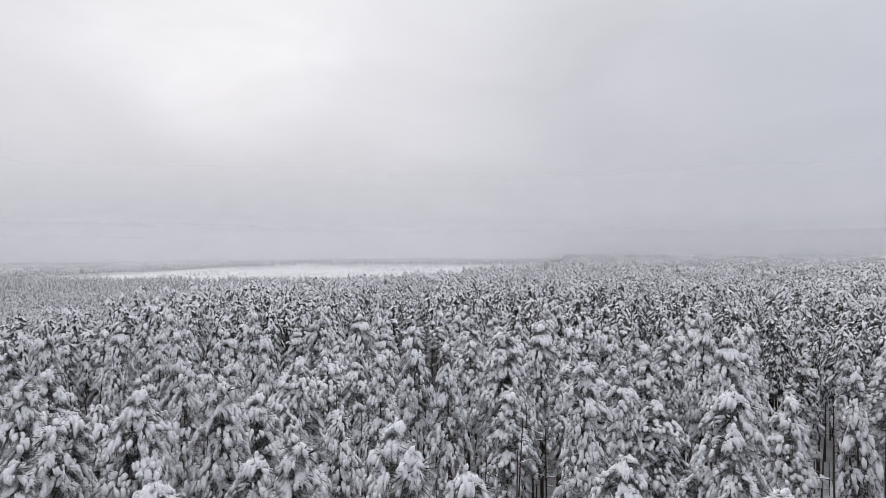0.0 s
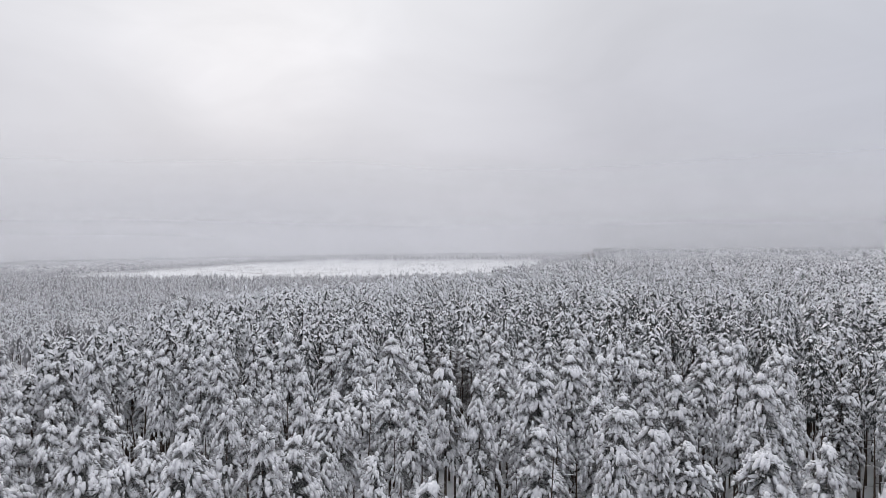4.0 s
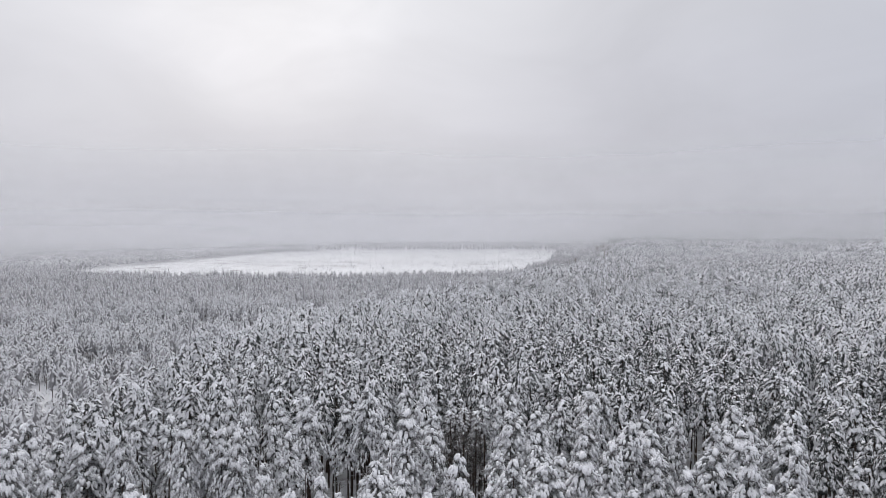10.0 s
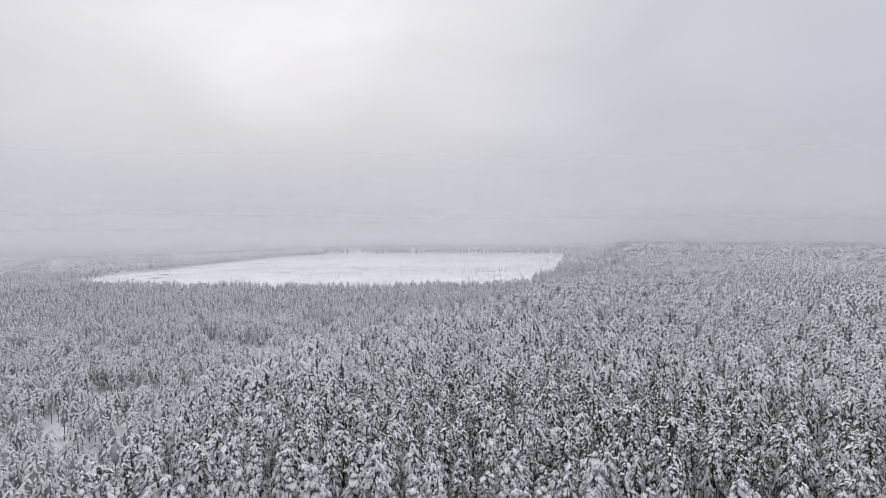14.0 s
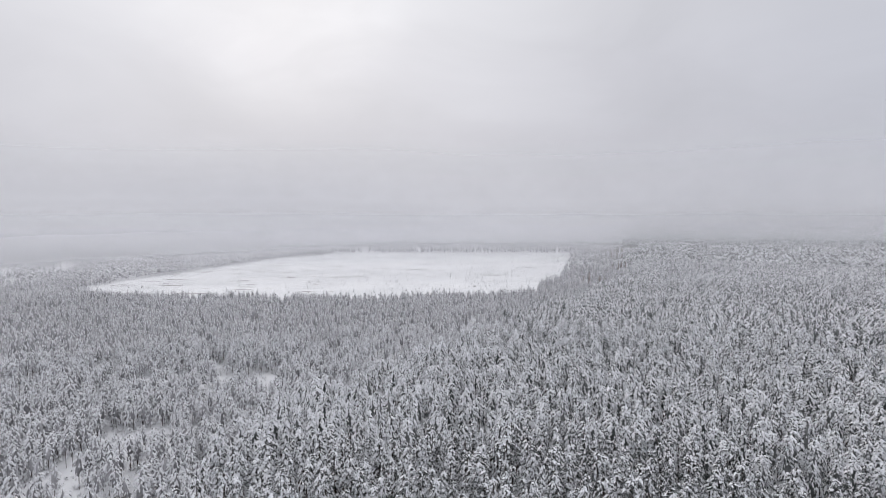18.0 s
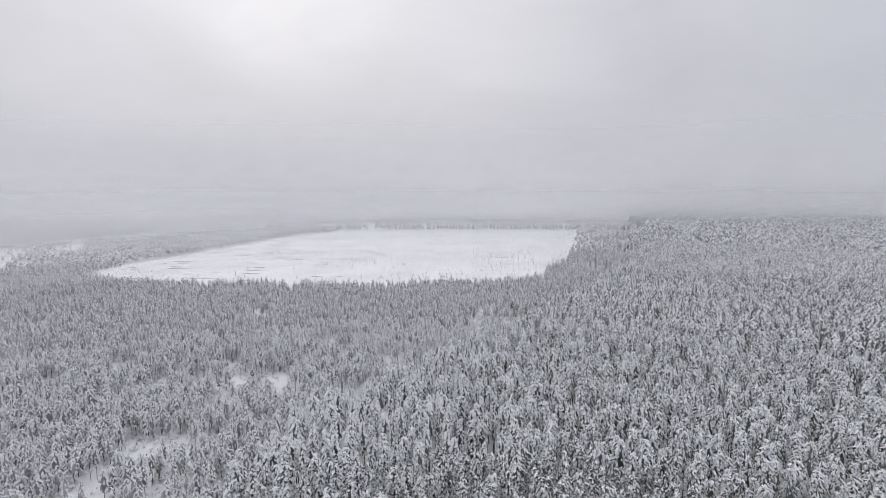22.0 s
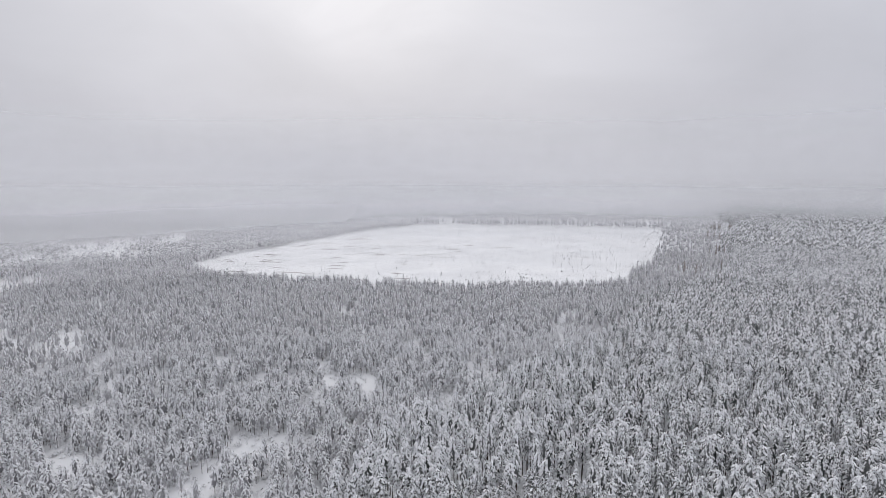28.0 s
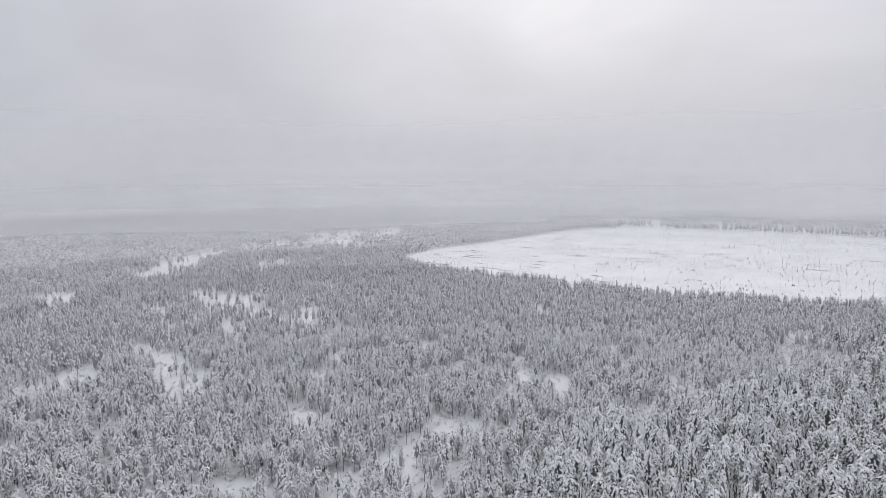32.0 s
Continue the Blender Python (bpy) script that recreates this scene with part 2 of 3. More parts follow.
def fog_material(thick, full, fade, top):
    """Fog as a pale see-through sheet: faded at its foot to hide the join with the ground, thinning out above, thicker
    to the west.
    """
    m = bpy.data.materials.new("ice_fog")
    m.use_nodes = True
    g = Nodes(m.node_tree)
    pos = g.add("ShaderNodeNewGeometry").outputs["Position"]
    p = g.add("ShaderNodeSeparateXYZ", None, i0=pos)
    low = g.add("ShaderNodeMapRange", {"interpolation_type": "SMOOTHSTEP"}, Value=p.outputs[2], i1=-1.0, i2=full).outputs[0]
    high = g.add("ShaderNodeMapRange", {"interpolation_type": "SMOOTHSTEP"}, Value=p.outputs[2], i1=fade, i2=top, i3=1.0, i4=0.0).outputs[0]
    n = g.add("ShaderNodeTexNoise", None, Vector=pos, Scale=0.006, Detail=3.0).outputs[0]
    n = g.add("ShaderNodeMapRange", None, Value=n, i1=0.25, i2=0.75, i3=0.88, i4=1.12).outputs[0]
    west = g.add("ShaderNodeMapRange", {"interpolation_type": "SMOOTHSTEP"}, Value=p.outputs[0], i1=-60.0, i2=-420.0, i3=1.0, i4=1.25).outputs[0]
    f = g.math("MULTIPLY", g.math("MULTIPLY", low, high), g.math("MULTIPLY", n, west))
    f = g.math("MULTIPLY", f, thick, True)
    dif = g.add("ShaderNodeBsdfDiffuse", None, Color=(0.405, 0.406, 0.421, 1))
    tra = g.add("ShaderNodeBsdfTranslucent", None, Color=(0.405, 0.406, 0.421, 1))
    both = g.add("ShaderNodeAddShader", None, i0=dif.outputs[0], i1=tra.outputs[0])
    out = g.add("ShaderNodeMixShader", None, Fac=f, i1=g.add("ShaderNodeBsdfTransparent").outputs[0], i2=both.outputs[0])
    g.add("ShaderNodeOutputMaterial", None, Surface=out.outputs[0])
    return m


# ---- mesh helpers ----
def mesh_of(name, v, f, mats, mat_index=None, smooth=True):
    """A mesh from arrays of corners (n, 3) and triangles (m, 3)."""
    me = bpy.data.meshes.new(name)
    v, f = np.asarray(v, np.float32), np.asarray(f, np.int32)
    me.vertices.add(len(v))
    me.vertices.foreach_set("co", v.ravel())
    me.loops.add(f.size)
    me.loops.foreach_set("vertex_index", f.ravel())
    me.polygons.add(len(f))
    me.polygons.foreach_set("loop_start", np.arange(0, f.size, 3, dtype=np.int32))
    for m in mats:
        me.materials.append(m)
    if mat_index is not None:
        me.polygons.foreach_set("material_index", np.asarray(mat_index, np.int32))
    me.polygons.foreach_set("use_smooth", np.full(len(f), smooth))
    me.update(calc_edges=True)
    return me


def part(name, geo, material, parent, label="", smooth=True):
    ob = new(name, mesh_of(name, geo[0], geo[1], [material], None, smooth))
    ob.parent = parent
    return tagged(ob, label)


def joined(pieces):
    """Many (corners, triangles) as one."""
    vs, fs, k = [], [], 0
    for v, f in pieces:
        vs.append(v), fs.append(np.asarray(f) + k)
        k += len(v)
    return (np.concatenate(vs), np.concatenate(fs)) if vs else (np.zeros((0, 3)), np.zeros((0, 3), int))


def ico(sub):
    bm = bmesh.new()
    bmesh.ops.create_icosphere(bm, subdivisions=sub, radius=1.0)
    v = np.array([p.co[:] for p in bm.verts])
    f = np.array([[p.index for p in face.verts] for face in bm.faces])
    bm.free()
    return v, f


ICO1, ICO2 = ico(1), ico(2)
WEDGE = (np.array([(0, 0, 1), (0.9, 0, -0.6), (-0.5, 0.8, -0.6), (-0.5, -0.8, -0.6)], float),
         np.array([(0, 1, 2), (0, 2, 3), (0, 3, 1)]))
PUFF = (np.array([(-0.85, 0, 0.1), (0.05, 0, 0.7), (0.1, 0.85, -0.35), (0.1, -0.85, -0.35), (1.05, 0, -0.35)], float),
        np.array([(0, 1, 2), (1, 4, 2), (1, 3, 4), (0, 3, 1)]))
HIP = (np.array([(-0.6, 0, 0.55), (0.7, 0, 0.4), (-1, 0.7, -0.45), (1.1, 0.6, -0.5), (1.1, -0.6, -0.5), (-1, -0.7, -0.45)], float),
       np.array([(0, 1, 2), (1, 3, 2), (1, 4, 3), (1, 0, 5), (1, 5, 4)]))


def unit(v):
    return v / (np.linalg.norm(v) + 1e-9)


def lump(rng, shape, at, axis, size, stretch=1.7, flat=0.75, rough=0.22):
    """An uneven lump drawn out along axis."""
    v, f = shape
    a = unit(axis)
    b = unit(np.cross(a, (0.31, 0.17, 1.0)))
    c = np.cross(b, a)
    turn = rng.uniform(0, 6.28)
    b2, c2 = b * math.cos(turn) + c * math.sin(turn), c * math.cos(turn) - b * math.sin(turn)
    w = v * (1 + rng.uniform(-rough, rough, (len(v), 1)))
    w = (w[:, :1] * a * stretch + w[:, 1:2] * b2 + w[:, 2:] * c2 * flat) * size
    return w + at, f


def slab(rng, shape, at, axis, size, stretch=1.7, rough=0.2):
    """A pad of snow lying on a bough that runs along axis."""
    v, f = shape
    a = unit(axis)
    b = unit(np.cross((0.0, 0.0, 1.0), a) + rng.normal(size=3) * 0.15)
    c = np.cross(a, b)
    w = v * (1 + rng.uniform(-rough, rough, (len(v), 1)))
    return (w[:, :1] * a * stretch + w[:, 1:2] * b + w[:, 2:] * c) * size + at, f


def tube(points, radii, sides=6):
    v, f = [], []
    pts = [np.asarray(p, float) for p in points]
    for i, (p, r) in enumerate(zip(pts, radii)):
        a = unit(pts[min(i + 1, len(pts) - 1)] - pts[max(i - 1, 0)])
        b = unit(np.cross(a, (1.0, 0.13, 0.07)))
        c = np.cross(a, b)
        for k in range(sides):
            t = 6.2832 * k / sides
            v.append(p + r * (b * math.cos(t) + c * math.sin(t)))
    for i in range(len(pts) - 1):
        for k in range(sides):
            a, b = i * sides + k, i * sides + (k + 1) % sides
            f += [(a, b, a + sides), (b, b + sides, a + sides)]
    return np.array(v), np.array(f)


def spikes(rng, at, axis, n, length, width):
    """Tufts of needles standing out round a point."""
    d = rng.normal(size=(n, 3)) * (0.9, 0.9, 0.55) + np.asarray(axis) * 0.5 + (0, 0, -0.35)
    d /= np.linalg.norm(d, axis=1, keepdims=True)
    s = np.cross(d, rng.normal(size=(n, 3)))
    s /= np.linalg.norm(s, axis=1, keepdims=True)
    ln = length * rng.uniform(0.6, 1.2, (n, 1))
    v = np.stack([at + d * ln * 0.15 + s * width, at + d * ln * 0.15 - s * width, at + d * ln], 1).reshape(-1, 3)
    return v, np.arange(3 * n).reshape(-1, 3)


def finger(rng, shape, at, axis, size, stretch, thick=0.8, rough=0.16):
    """A drooping finger of snow on a twig: full at its upper end, tapered at its tip."""
    v, f = shape
    a = unit(axis)
    b = unit(np.cross((0.0, 0.0, 1.0), a) + rng.normal(size=3) * 0.12)
    c = np.cross(a, b)
    w = v * (1 + rng.uniform(-rough, rough, (len(v), 1)))
    girth = 1 - 0.36 * w[:, :1]
    w = w[:, :1] * a * stretch + (w[:, 1:2] * b + w[:, 2:] * c * thick) * girth
    return w * size + at, f


# ---- pine trees ----
def pine(seed, height, radius, base, boughs, twigs, detail, size, droop=1.1, dome=0.5, trunk_sides=7, bare=0, bend=0.25):
    """Geometry of a snow-laden pine: trunk, limbs, needles and snow. detail: 4 close by, down to 0 far off."""
    rng = np.random.default_rng(seed)
    snow, dark, wood, heart = [], [], [], []
    lean = rng.uniform(-1, 1, 2) * bend
    wob = rng.uniform(0, 6.28, 2)
    tier = rng.uniform(0, 6.28, 3)

    def stem(h):
        u = h / height
        return np.array([lean[0] * u * u + 0.10 * math.sin(3.1 * u + wob[0]), lean[1] * u * u + 0.10 * math.sin(2.7 * u + wob[1]), h])

    hs = np.linspace(-0.4, height * 0.97, 9 if detail >= 3 else 4 if detail == 2 else 2)
    r0 = 0.0088 * height
    trunk = tube([stem(h) for h in hs], [max(0.03, r0 * (1 - 0.85 * max(0, h) / height)) for h in hs], trunk_sides)
    span = height - base

    def reach(u, az):
        lobe = 1 + 0.24 * math.sin(az * 2 + tier[1] + 5 * u) + 0.14 * math.sin(az * 3 + tier[2] - 9 * u)
        shape = (1 - dome) * (1 - u) ** 0.8 + dome * math.sqrt(max(0.0, 1 - u ** 2.4))
        return radius * lobe * (0.05 + 0.95 * shape) * (0.68 + 0.32 * min(1, u / 0.2))

    for i in range(boughs):
        # boughs grow in loose whorls with dark gaps between them
        u = float(np.clip((i + rng.uniform(0.1, 0.9)) / boughs + 0.025 * math.sin(i * 1.1 + tier[0]), 0.0, 0.985))
        az = i * 2.39996 + rng.uniform(-0.45, 0.45)
        ln = max(0.34, reach(u, az) * rng.uniform(0.68, 1.22))
        out = np.array([math.cos(az), math.sin(az), 0.0])
        side = np.array([-out[1], out[0], 0.0])
        p0 = stem(base + span * u * 0.965)
        rise, fall = 0.25 + 0.4 * u, droop * rng.uniform(0.65, 1.35)

        def along(s):
            return p0 + out * ln * s * (1 - 0.14 * s) + np.array([0, 0, ln * (rise * s - fall * s * s)])

        if detail <= 1:
            # further off each bough is one or two puffs of snow
            for s in ((0.45, 0.88) if detail else (0.72,)):
                wide = size * rng.uniform(0.7, 1.35)
                at = along(s) + side * rng.normal(0, 0.16 * ln) + rng.normal(size=3) * 0.06
                axis = unit(along(s) - along(s - 0.2)) + side * rng.normal(0, 0.2) + (0, 0, -0.4)
                snow.append(slab(rng, PUFF, at, axis, wide, rng.uniform(1.8, 3.2), 0.25))
            continue
        wood.append(tube([along(s) for s in (0, 0.35, 0.7, 1.0)], [0.055, 0.038, 0.024, 0.01], 4 if detail == 4 else 3))
        count = max(3, round(twigs * (0.3 + 0.7 * min(1.0, ln / radius))))
        for k in range(count):
            s = 0.30 + 0.75 * math.sqrt((k + rng.uniform()) / count)
            wide = (0.08 + 0.40 * ln * math.sin(2.5 * min(s, 1.0))) * rng.uniform(-1, 1)
            tan = unit(along(s) - along(s - 0.12))
            axis = unit(tan * 0.8 + side * wide / ln * 0.9 + np.array([0, 0, -0.15 - 0.5 * s]) + rng.normal(size=3) * 0.16)
            at = along(s) + side * wide + np.array([0, 0, -0.28 * abs(wide)]) + rng.normal(size=3) * 0.05
            sz = size * float(np.clip(math.exp(rng.normal(0, 0.32)), 0.5, 1.7))
            long = rng.uniform(1.5, 3.0)
            snow.append(finger(rng, ICO1 if detail >= 3 else PUFF, at + (0, 0, 0.3 * sz), axis, sz, long))
            if detail >= 3:
                dark.append(spikes(rng, at + axis * sz * long * 0.7, axis, 4 if detail == 4 else 3, sz * 2.4, sz * 0.13))
                dark.append(spikes(rng, at - (0, 0, 0.5 * sz), axis * 0.6, 4 if detail == 4 else 3, sz * 2.8, sz * 0.13))
            elif k % 2:
                dark.append(spikes(rng, at - (0, 0, 0.5 * sz), axis, 2, sz * 3.4, sz * 0.28))
        # cushions where snow has heaped up on the bend of the bough
        for k in range(3 if detail >= 3 else 1):
            s = rng.uniform(0.45, 0.85)
            sz = size * rng.uniform(1.2, 2.0) * (0.6 + 0.5 * min(1.0, ln / radius))
            snow.append(finger(rng, ICO2 if detail == 4 else ICO1, along(s) + side * rng.normal(0, 0.1 * ln) + (0, 0, 0.06), along(s + 0.1) - along(s), sz, rng.uniform(1.0, 1.6), 0.62, 0.2))
        # bare frosted twigs on the inner part
        for k in range((0, 0, 1, 9, 16)[detail]):
            q = along(rng.uniform(0.05, 0.7)) + (0, 0, -0.1)
            w = rng.normal(size=3) * (0.6, 0.6, 0.3) + out * 0.4 + (0, 0, -0.55)
            heart.append(spikes(rng, q, unit(w) * 1.2, 5, rng.uniform(0.4, 0.9), 0.03 if detail >= 3 else 0.07))
    top = stem(height)
    for k in range(4 if detail >= 3 else 1):
        at = top + (rng.uniform(-.15, .15), rng.uniform(-.15, .15), -0.26 * k - 0.25)
        ax = (rng.uniform(-.5, .5), rng.uniform(-.5, .5), 1)
        snow.append(lump(rng, ICO1 if detail >= 2 else WEDGE, at, ax, (0.13 if detail >= 2 else 0.2) + 0.035 * k, 1.6, 0.9))
        if detail >= 3:
            dark.append(spikes(rng, at, (0, 0, 0.4), 7, 0.45, 0.03))
    for k in range(bare):
        h = base * rng.uniform(0.3, 1.05)
        az = rng.uniform(0, 6.28)
        out = np.array([math.cos(az), math.sin(az), 0])
        ln = rng.uniform(0.8, 2.4)
        p = [stem(h) + out * ln * s + np.array([0, 0, ln * (0.1 * s - 0.35 * s * s)]) for s in (0, 0.5, 1)]
        wood.append(tube(p, [0.035, 0.024, 0.008], 3))
        snow.append(slab(rng, HIP, (p[0] + p[1]) / 2 + (0, 0, 0.05), p[1] - p[0], 0.06, 7.0))
        heart.append(spikes(rng, p[2], out * 1.2, 4, 0.5, 0.015))
    # the dim needle mass round the stem
    n, k0 = (6, 0.27) if detail >= 2 else (5, 0.32 if detail else 0.42)
    rings = (0.02, 0.4, 0.75) if detail >= 2 else (0.1, 0.55)
    v = []
    for j, u in enumerate(rings):
        for k in range(n):
            az = 6.2832 * (k + 0.5 * (j % 2)) / n
            rr = k0 * reach(max(u, 0.2), az) * rng.uniform(0.75, 1.2)
            v.append(stem(base + span * u + rng.uniform(-0.3, 0.3)) + (rr * math.cos(az), rr * math.sin(az), 0))
    v += [stem(base - 0.02 * span), stem(height * 0.9)]
    m = len(rings)
    f = [(k, m * n, (k + 1) % n) for k in range(n)] + [((m - 1) * n + k, (m - 1) * n + (k + 1) % n, m * n + 1) for k in range(n)]
    for j in range(m - 1):
        for k in range(n):
            a, b = j * n + k, j * n + (k + 1) % n
            f += [(a, b, a + n), (b, b + n, a + n)]
    if detail <= 1:
        dark.append((np.array(v), np.array(f)))
    return {"trunk": trunk, "limbs": joined(wood), "needles": joined(dark), "snow": joined(snow), "boughs": joined(heart)}


def pine_thing(name, geo, label, group):
    """A pine as one thing with its parts."""
    root = new(name)
    tagged(root, label, "pine tree", group)
    part("trunk", geo["trunk"], M_BARK, root, "dark brown bark")
    tagged(part("branchwork", geo["limbs"], M_TWIG, root), kind="stuff")
    tagged(part("needle_crown", geo["needles"], M_NEEDLE, root, "dark frosted needles", smooth=False), kind="stuff")
    tagged(part("inner_crown", geo["boughs"], M_INNER, root, "dim frosted twigs round the stem", smooth=False), kind="stuff")
    tagged(part("snow_load", geo["snow"], M_SNOW, root, "thick drooping fingers of snow"), kind="stuff")
    return root


def flat_tree(geo):
    """Corners, triangles and material numbers (0 snow, 1 needles, 2 bark) of one tree, to be strewn."""
    groups = [(geo["snow"], 0), (geo["needles"], 1), (geo["boughs"], 1), (geo["trunk"], 2), (geo["limbs"], 2)]
    groups = [(g, m) for g, m in groups if len(g[0])]
    v, f = joined([g for g, _ in groups])
    return v, f, np.concatenate([np.full(len(g[1]), m) for g, m in groups])


def strewn(name, templates, places, mats, label, category, seed):
    """Many trees as one object. places: rows of x, y, height factor, width factor."""
    rng = np.random.default_rng(seed)
    pick = rng.integers(0, len(templates), len(places))
    turn = rng.uniform(0, 6.2832, len(places))
    vs, fs, ms, k = [], [], [], 0
    for i, (v, f, m) in enumerate(templates):
        p, a = places[pick == i], turn[pick == i]
        if not len(p):
            continue
        c, s = np.cos(a)[:, None], np.sin(a)[:, None]
        w = p[:, 3:4]
        x = (v[None, :, 0] * c - v[None, :, 1] * s) * w + p[:, :1]
        y = (v[None, :, 0] * s + v[None, :, 1] * c) * w + p[:, 1:2]
        z = v[None, :, 2] * p[:, 2:3] + height_of(p[:, 0], p[:, 1])[:, None]
        vs.append(np.stack([x, y, z], 2).reshape(-1, 3))
        fs.append((f[None] + (np.arange(len(p)) * len(v))[:, None, None]).reshape(-1, 3) + k)
        ms.append(np.tile(m, len(p)))
        k += len(p) * len(v)
    ob = new(name, mesh_of(name, np.concatenate(vs), np.concatenate(fs), mats, np.concatenate(ms), True))
    return tagged(ob, label, category, "", "stuff")


# ---- plan of the land ----
def value_noise(x, y, scale, seed=0):
    x, y = np.asarray(x, float) / scale + 37.3, np.asarray(y, float) / scale + 91.7
    xi, yi = np.floor(x), np.floor(y)
    u, v = x - xi, y - yi
    u, v = u * u * (3 - 2 * u), v * v * (3 - 2 * v)

    def h(a, b):
        q = np.sin(a * 127.1 + b * 311.7 + seed * 74.7) * 43758.5453
        return q - np.floor(q)

    return (h(xi, yi) * (1 - u) + h(xi + 1, yi) * u) * (1 - v) + (h(xi, yi + 1) * (1 - u) + h(xi + 1, yi + 1) * u) * v


def height_of(x, y):
    """The lie of the land: a nearly flat plain."""
    return 0.5 * (value_noise(x, y, 40, 3) - 0.5) + 0.18 * (value_noise(x, y, 7, 5) - 0.5)


def inside(x, y, poly):
    c = np.zeros(np.shape(x), bool)
    for (x1, y1), (x2, y2) in zip(poly, poly[1:] + poly[:1]):
        c ^= ((y1 > y) != (y2 > y)) & (x < (x2 - x1) * (y - y1) / (y2 - y1 + 1e-12) + x1)
    return c


def near_line(x, y, a, b):
    """Distance from the piece of line from a to b."""
    ax, ay, bx, by = *a, *b
    t = np.clip(((x - ax) * (bx - ax) + (y - ay) * (by - ay)) / ((bx - ax) ** 2 + (by - ay) ** 2 + 1e-9), 0, 1)
    return np.hypot(x - ax - t * (bx - ax), y - ay - t * (by - ay))


BOG = [(-335, 405), (-337, 463), (-313, 580), (-280, 742), (-238, 803), (-150, 806), (-30, 818), (104, 816), (73, 600), (52, 487), (32, 442),
       (27, 400), (-3, 382), (-52, 370), (-92, 358), (-140, 358), (-188, 355), (-231, 354), (-276, 358), (-312, 378)]
# edge of the tall forest, south to north
EDGE_Y = [-400, 0, 60, 90, 116, 140, 168, 215, 270, 336, 424, 560, 700, 1000, 1600]
EDGE_X = [-66, -58, -52, -54, -57, -50, -30, -8, 22, 54, 98, 128, 165, 235, 380]
# open snow: strips from a to b with half width
OPEN = [((-261, 118), (-225, 112), 6), ((-228, 113), (-193, 104), 8), ((-247, 66), (-243, 85), 9), ((-346, 198), (-314, 196), 7), ((-303, 189), (-249, 188), 6),
        ((-327, 207), (-303, 211), 4), ((-257, 211), (-227, 191), 5), ((-334, 159), (-317, 163), 5), ((-262, 164), (-242, 156), 4), ((-419, 130), (-410, 148), 7),
        ((-446, 222), (-519, 319), 7), ((-98, 103), (-103, 121), 3.5), ((-94, 103), (-82, 103), 3.5), ((-83, 104), (-82, 110), 3), ((-96, 129), (-86, 131), 3.5),
        ((-107, 91), (-100, 95), 3), ((-129, 68), (-117, 79), 3), ((-145, 108), (-133, 114), 3), ((-86, 176), (-78, 179), 3), ((-46, 203), (-37, 206), 3),
        ((-101, 125), (-90, 132), 3), ((-91, 136), (-84, 133), 2.5), ((-98, 112), (-101, 120), 2.5), ((-81, 181), (-75, 172), 3), ((-110, 201), (-99, 191), 3),
        ((-136, 125), (-129, 120), 2.5), ((-155, 195), (-146, 194), 3)]
FIELDS = [((-413, 304), (-410, 321), 8), ((-517, 362), (-502, 388), 8), ((-546, 485), (-527, 529), 12), ((-478, 552), (-485, 572), 12), ((-555, 644), (-537, 677), 12),
        ((-503, 676), (-488, 731), 14), ((-509, 401), (-492, 436), 8), ((-440, 422), (-434, 460), 8), ((-480, 411), (-477, 426), 8), ((-552, 482), (-553, 491), 8),
        ((-488, 461), (-491, 485), 8), ((-487, 543), (-493, 586), 12), ((-537, 697), (-504, 728), 12), ((-495, 805), (-514, 892), 12)]
FIELDS += [((-240, 880), (110, 905), 26), ((-520, 800), (-380, 880), 16), ((-350, 905), (-240, 925), 15), ((-100, 1110), (60, 1130), 18)]
RIDE = ((-24, 248), (26, 312), 2.2)


def open_snow(x, y):
    o = np.zeros(np.shape(x), bool)
    wave = 1.05 + 1.7 * (value_noise(x, y, 10, 11) - 0.5) + 1.2 * (value_noise(x, y, 3, 12) - 0.5)
    # stretched towards the camera, and widened further off, so trees don't hide the snow
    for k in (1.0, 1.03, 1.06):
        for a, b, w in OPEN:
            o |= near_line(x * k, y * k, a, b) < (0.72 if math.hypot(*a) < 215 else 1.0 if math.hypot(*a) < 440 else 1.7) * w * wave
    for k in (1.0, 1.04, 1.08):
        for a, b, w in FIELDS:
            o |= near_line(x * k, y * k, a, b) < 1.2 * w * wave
    o |= near_line(x, y, RIDE[0], RIDE[1]) < RIDE[2] * wave
    return o & (np.sin(x * 91.7 + y * 57.3) < 0.96)


def tall(x, y):
    return x > np.interp(y, EDGE_Y, EDGE_X) + 5 * (value_noise(x, y, 12, 21) - 0.5) + np.clip((y - 350) * 0.10, 0, 60) * (value_noise(x, y, 60, 22) + 0.5 * value_noise(x, y, 14, 23) - 0.75)


def birch_band(x, y):
    right = np.interp(y, [380, 442, 487, 600, 816], [22, 32, 52, 73, 104])
    edge = np.interp(y, EDGE_Y, EDGE_X)
    return (y > 400) & (y < 860) & (x > right - 3) & (x < right + (edge - right) * (0.55 + 0.5 * value_noise(x, y, 40, 62)))


# the sector that the camera's view sweeps; detailed trees stand only there
def in_view(x, y):
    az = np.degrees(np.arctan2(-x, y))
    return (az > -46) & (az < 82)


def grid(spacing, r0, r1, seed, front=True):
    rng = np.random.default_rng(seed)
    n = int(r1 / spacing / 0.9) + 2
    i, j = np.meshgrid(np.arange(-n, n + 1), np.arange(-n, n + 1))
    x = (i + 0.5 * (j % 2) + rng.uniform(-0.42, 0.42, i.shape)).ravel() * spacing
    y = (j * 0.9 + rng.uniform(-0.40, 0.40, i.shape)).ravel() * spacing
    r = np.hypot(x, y)
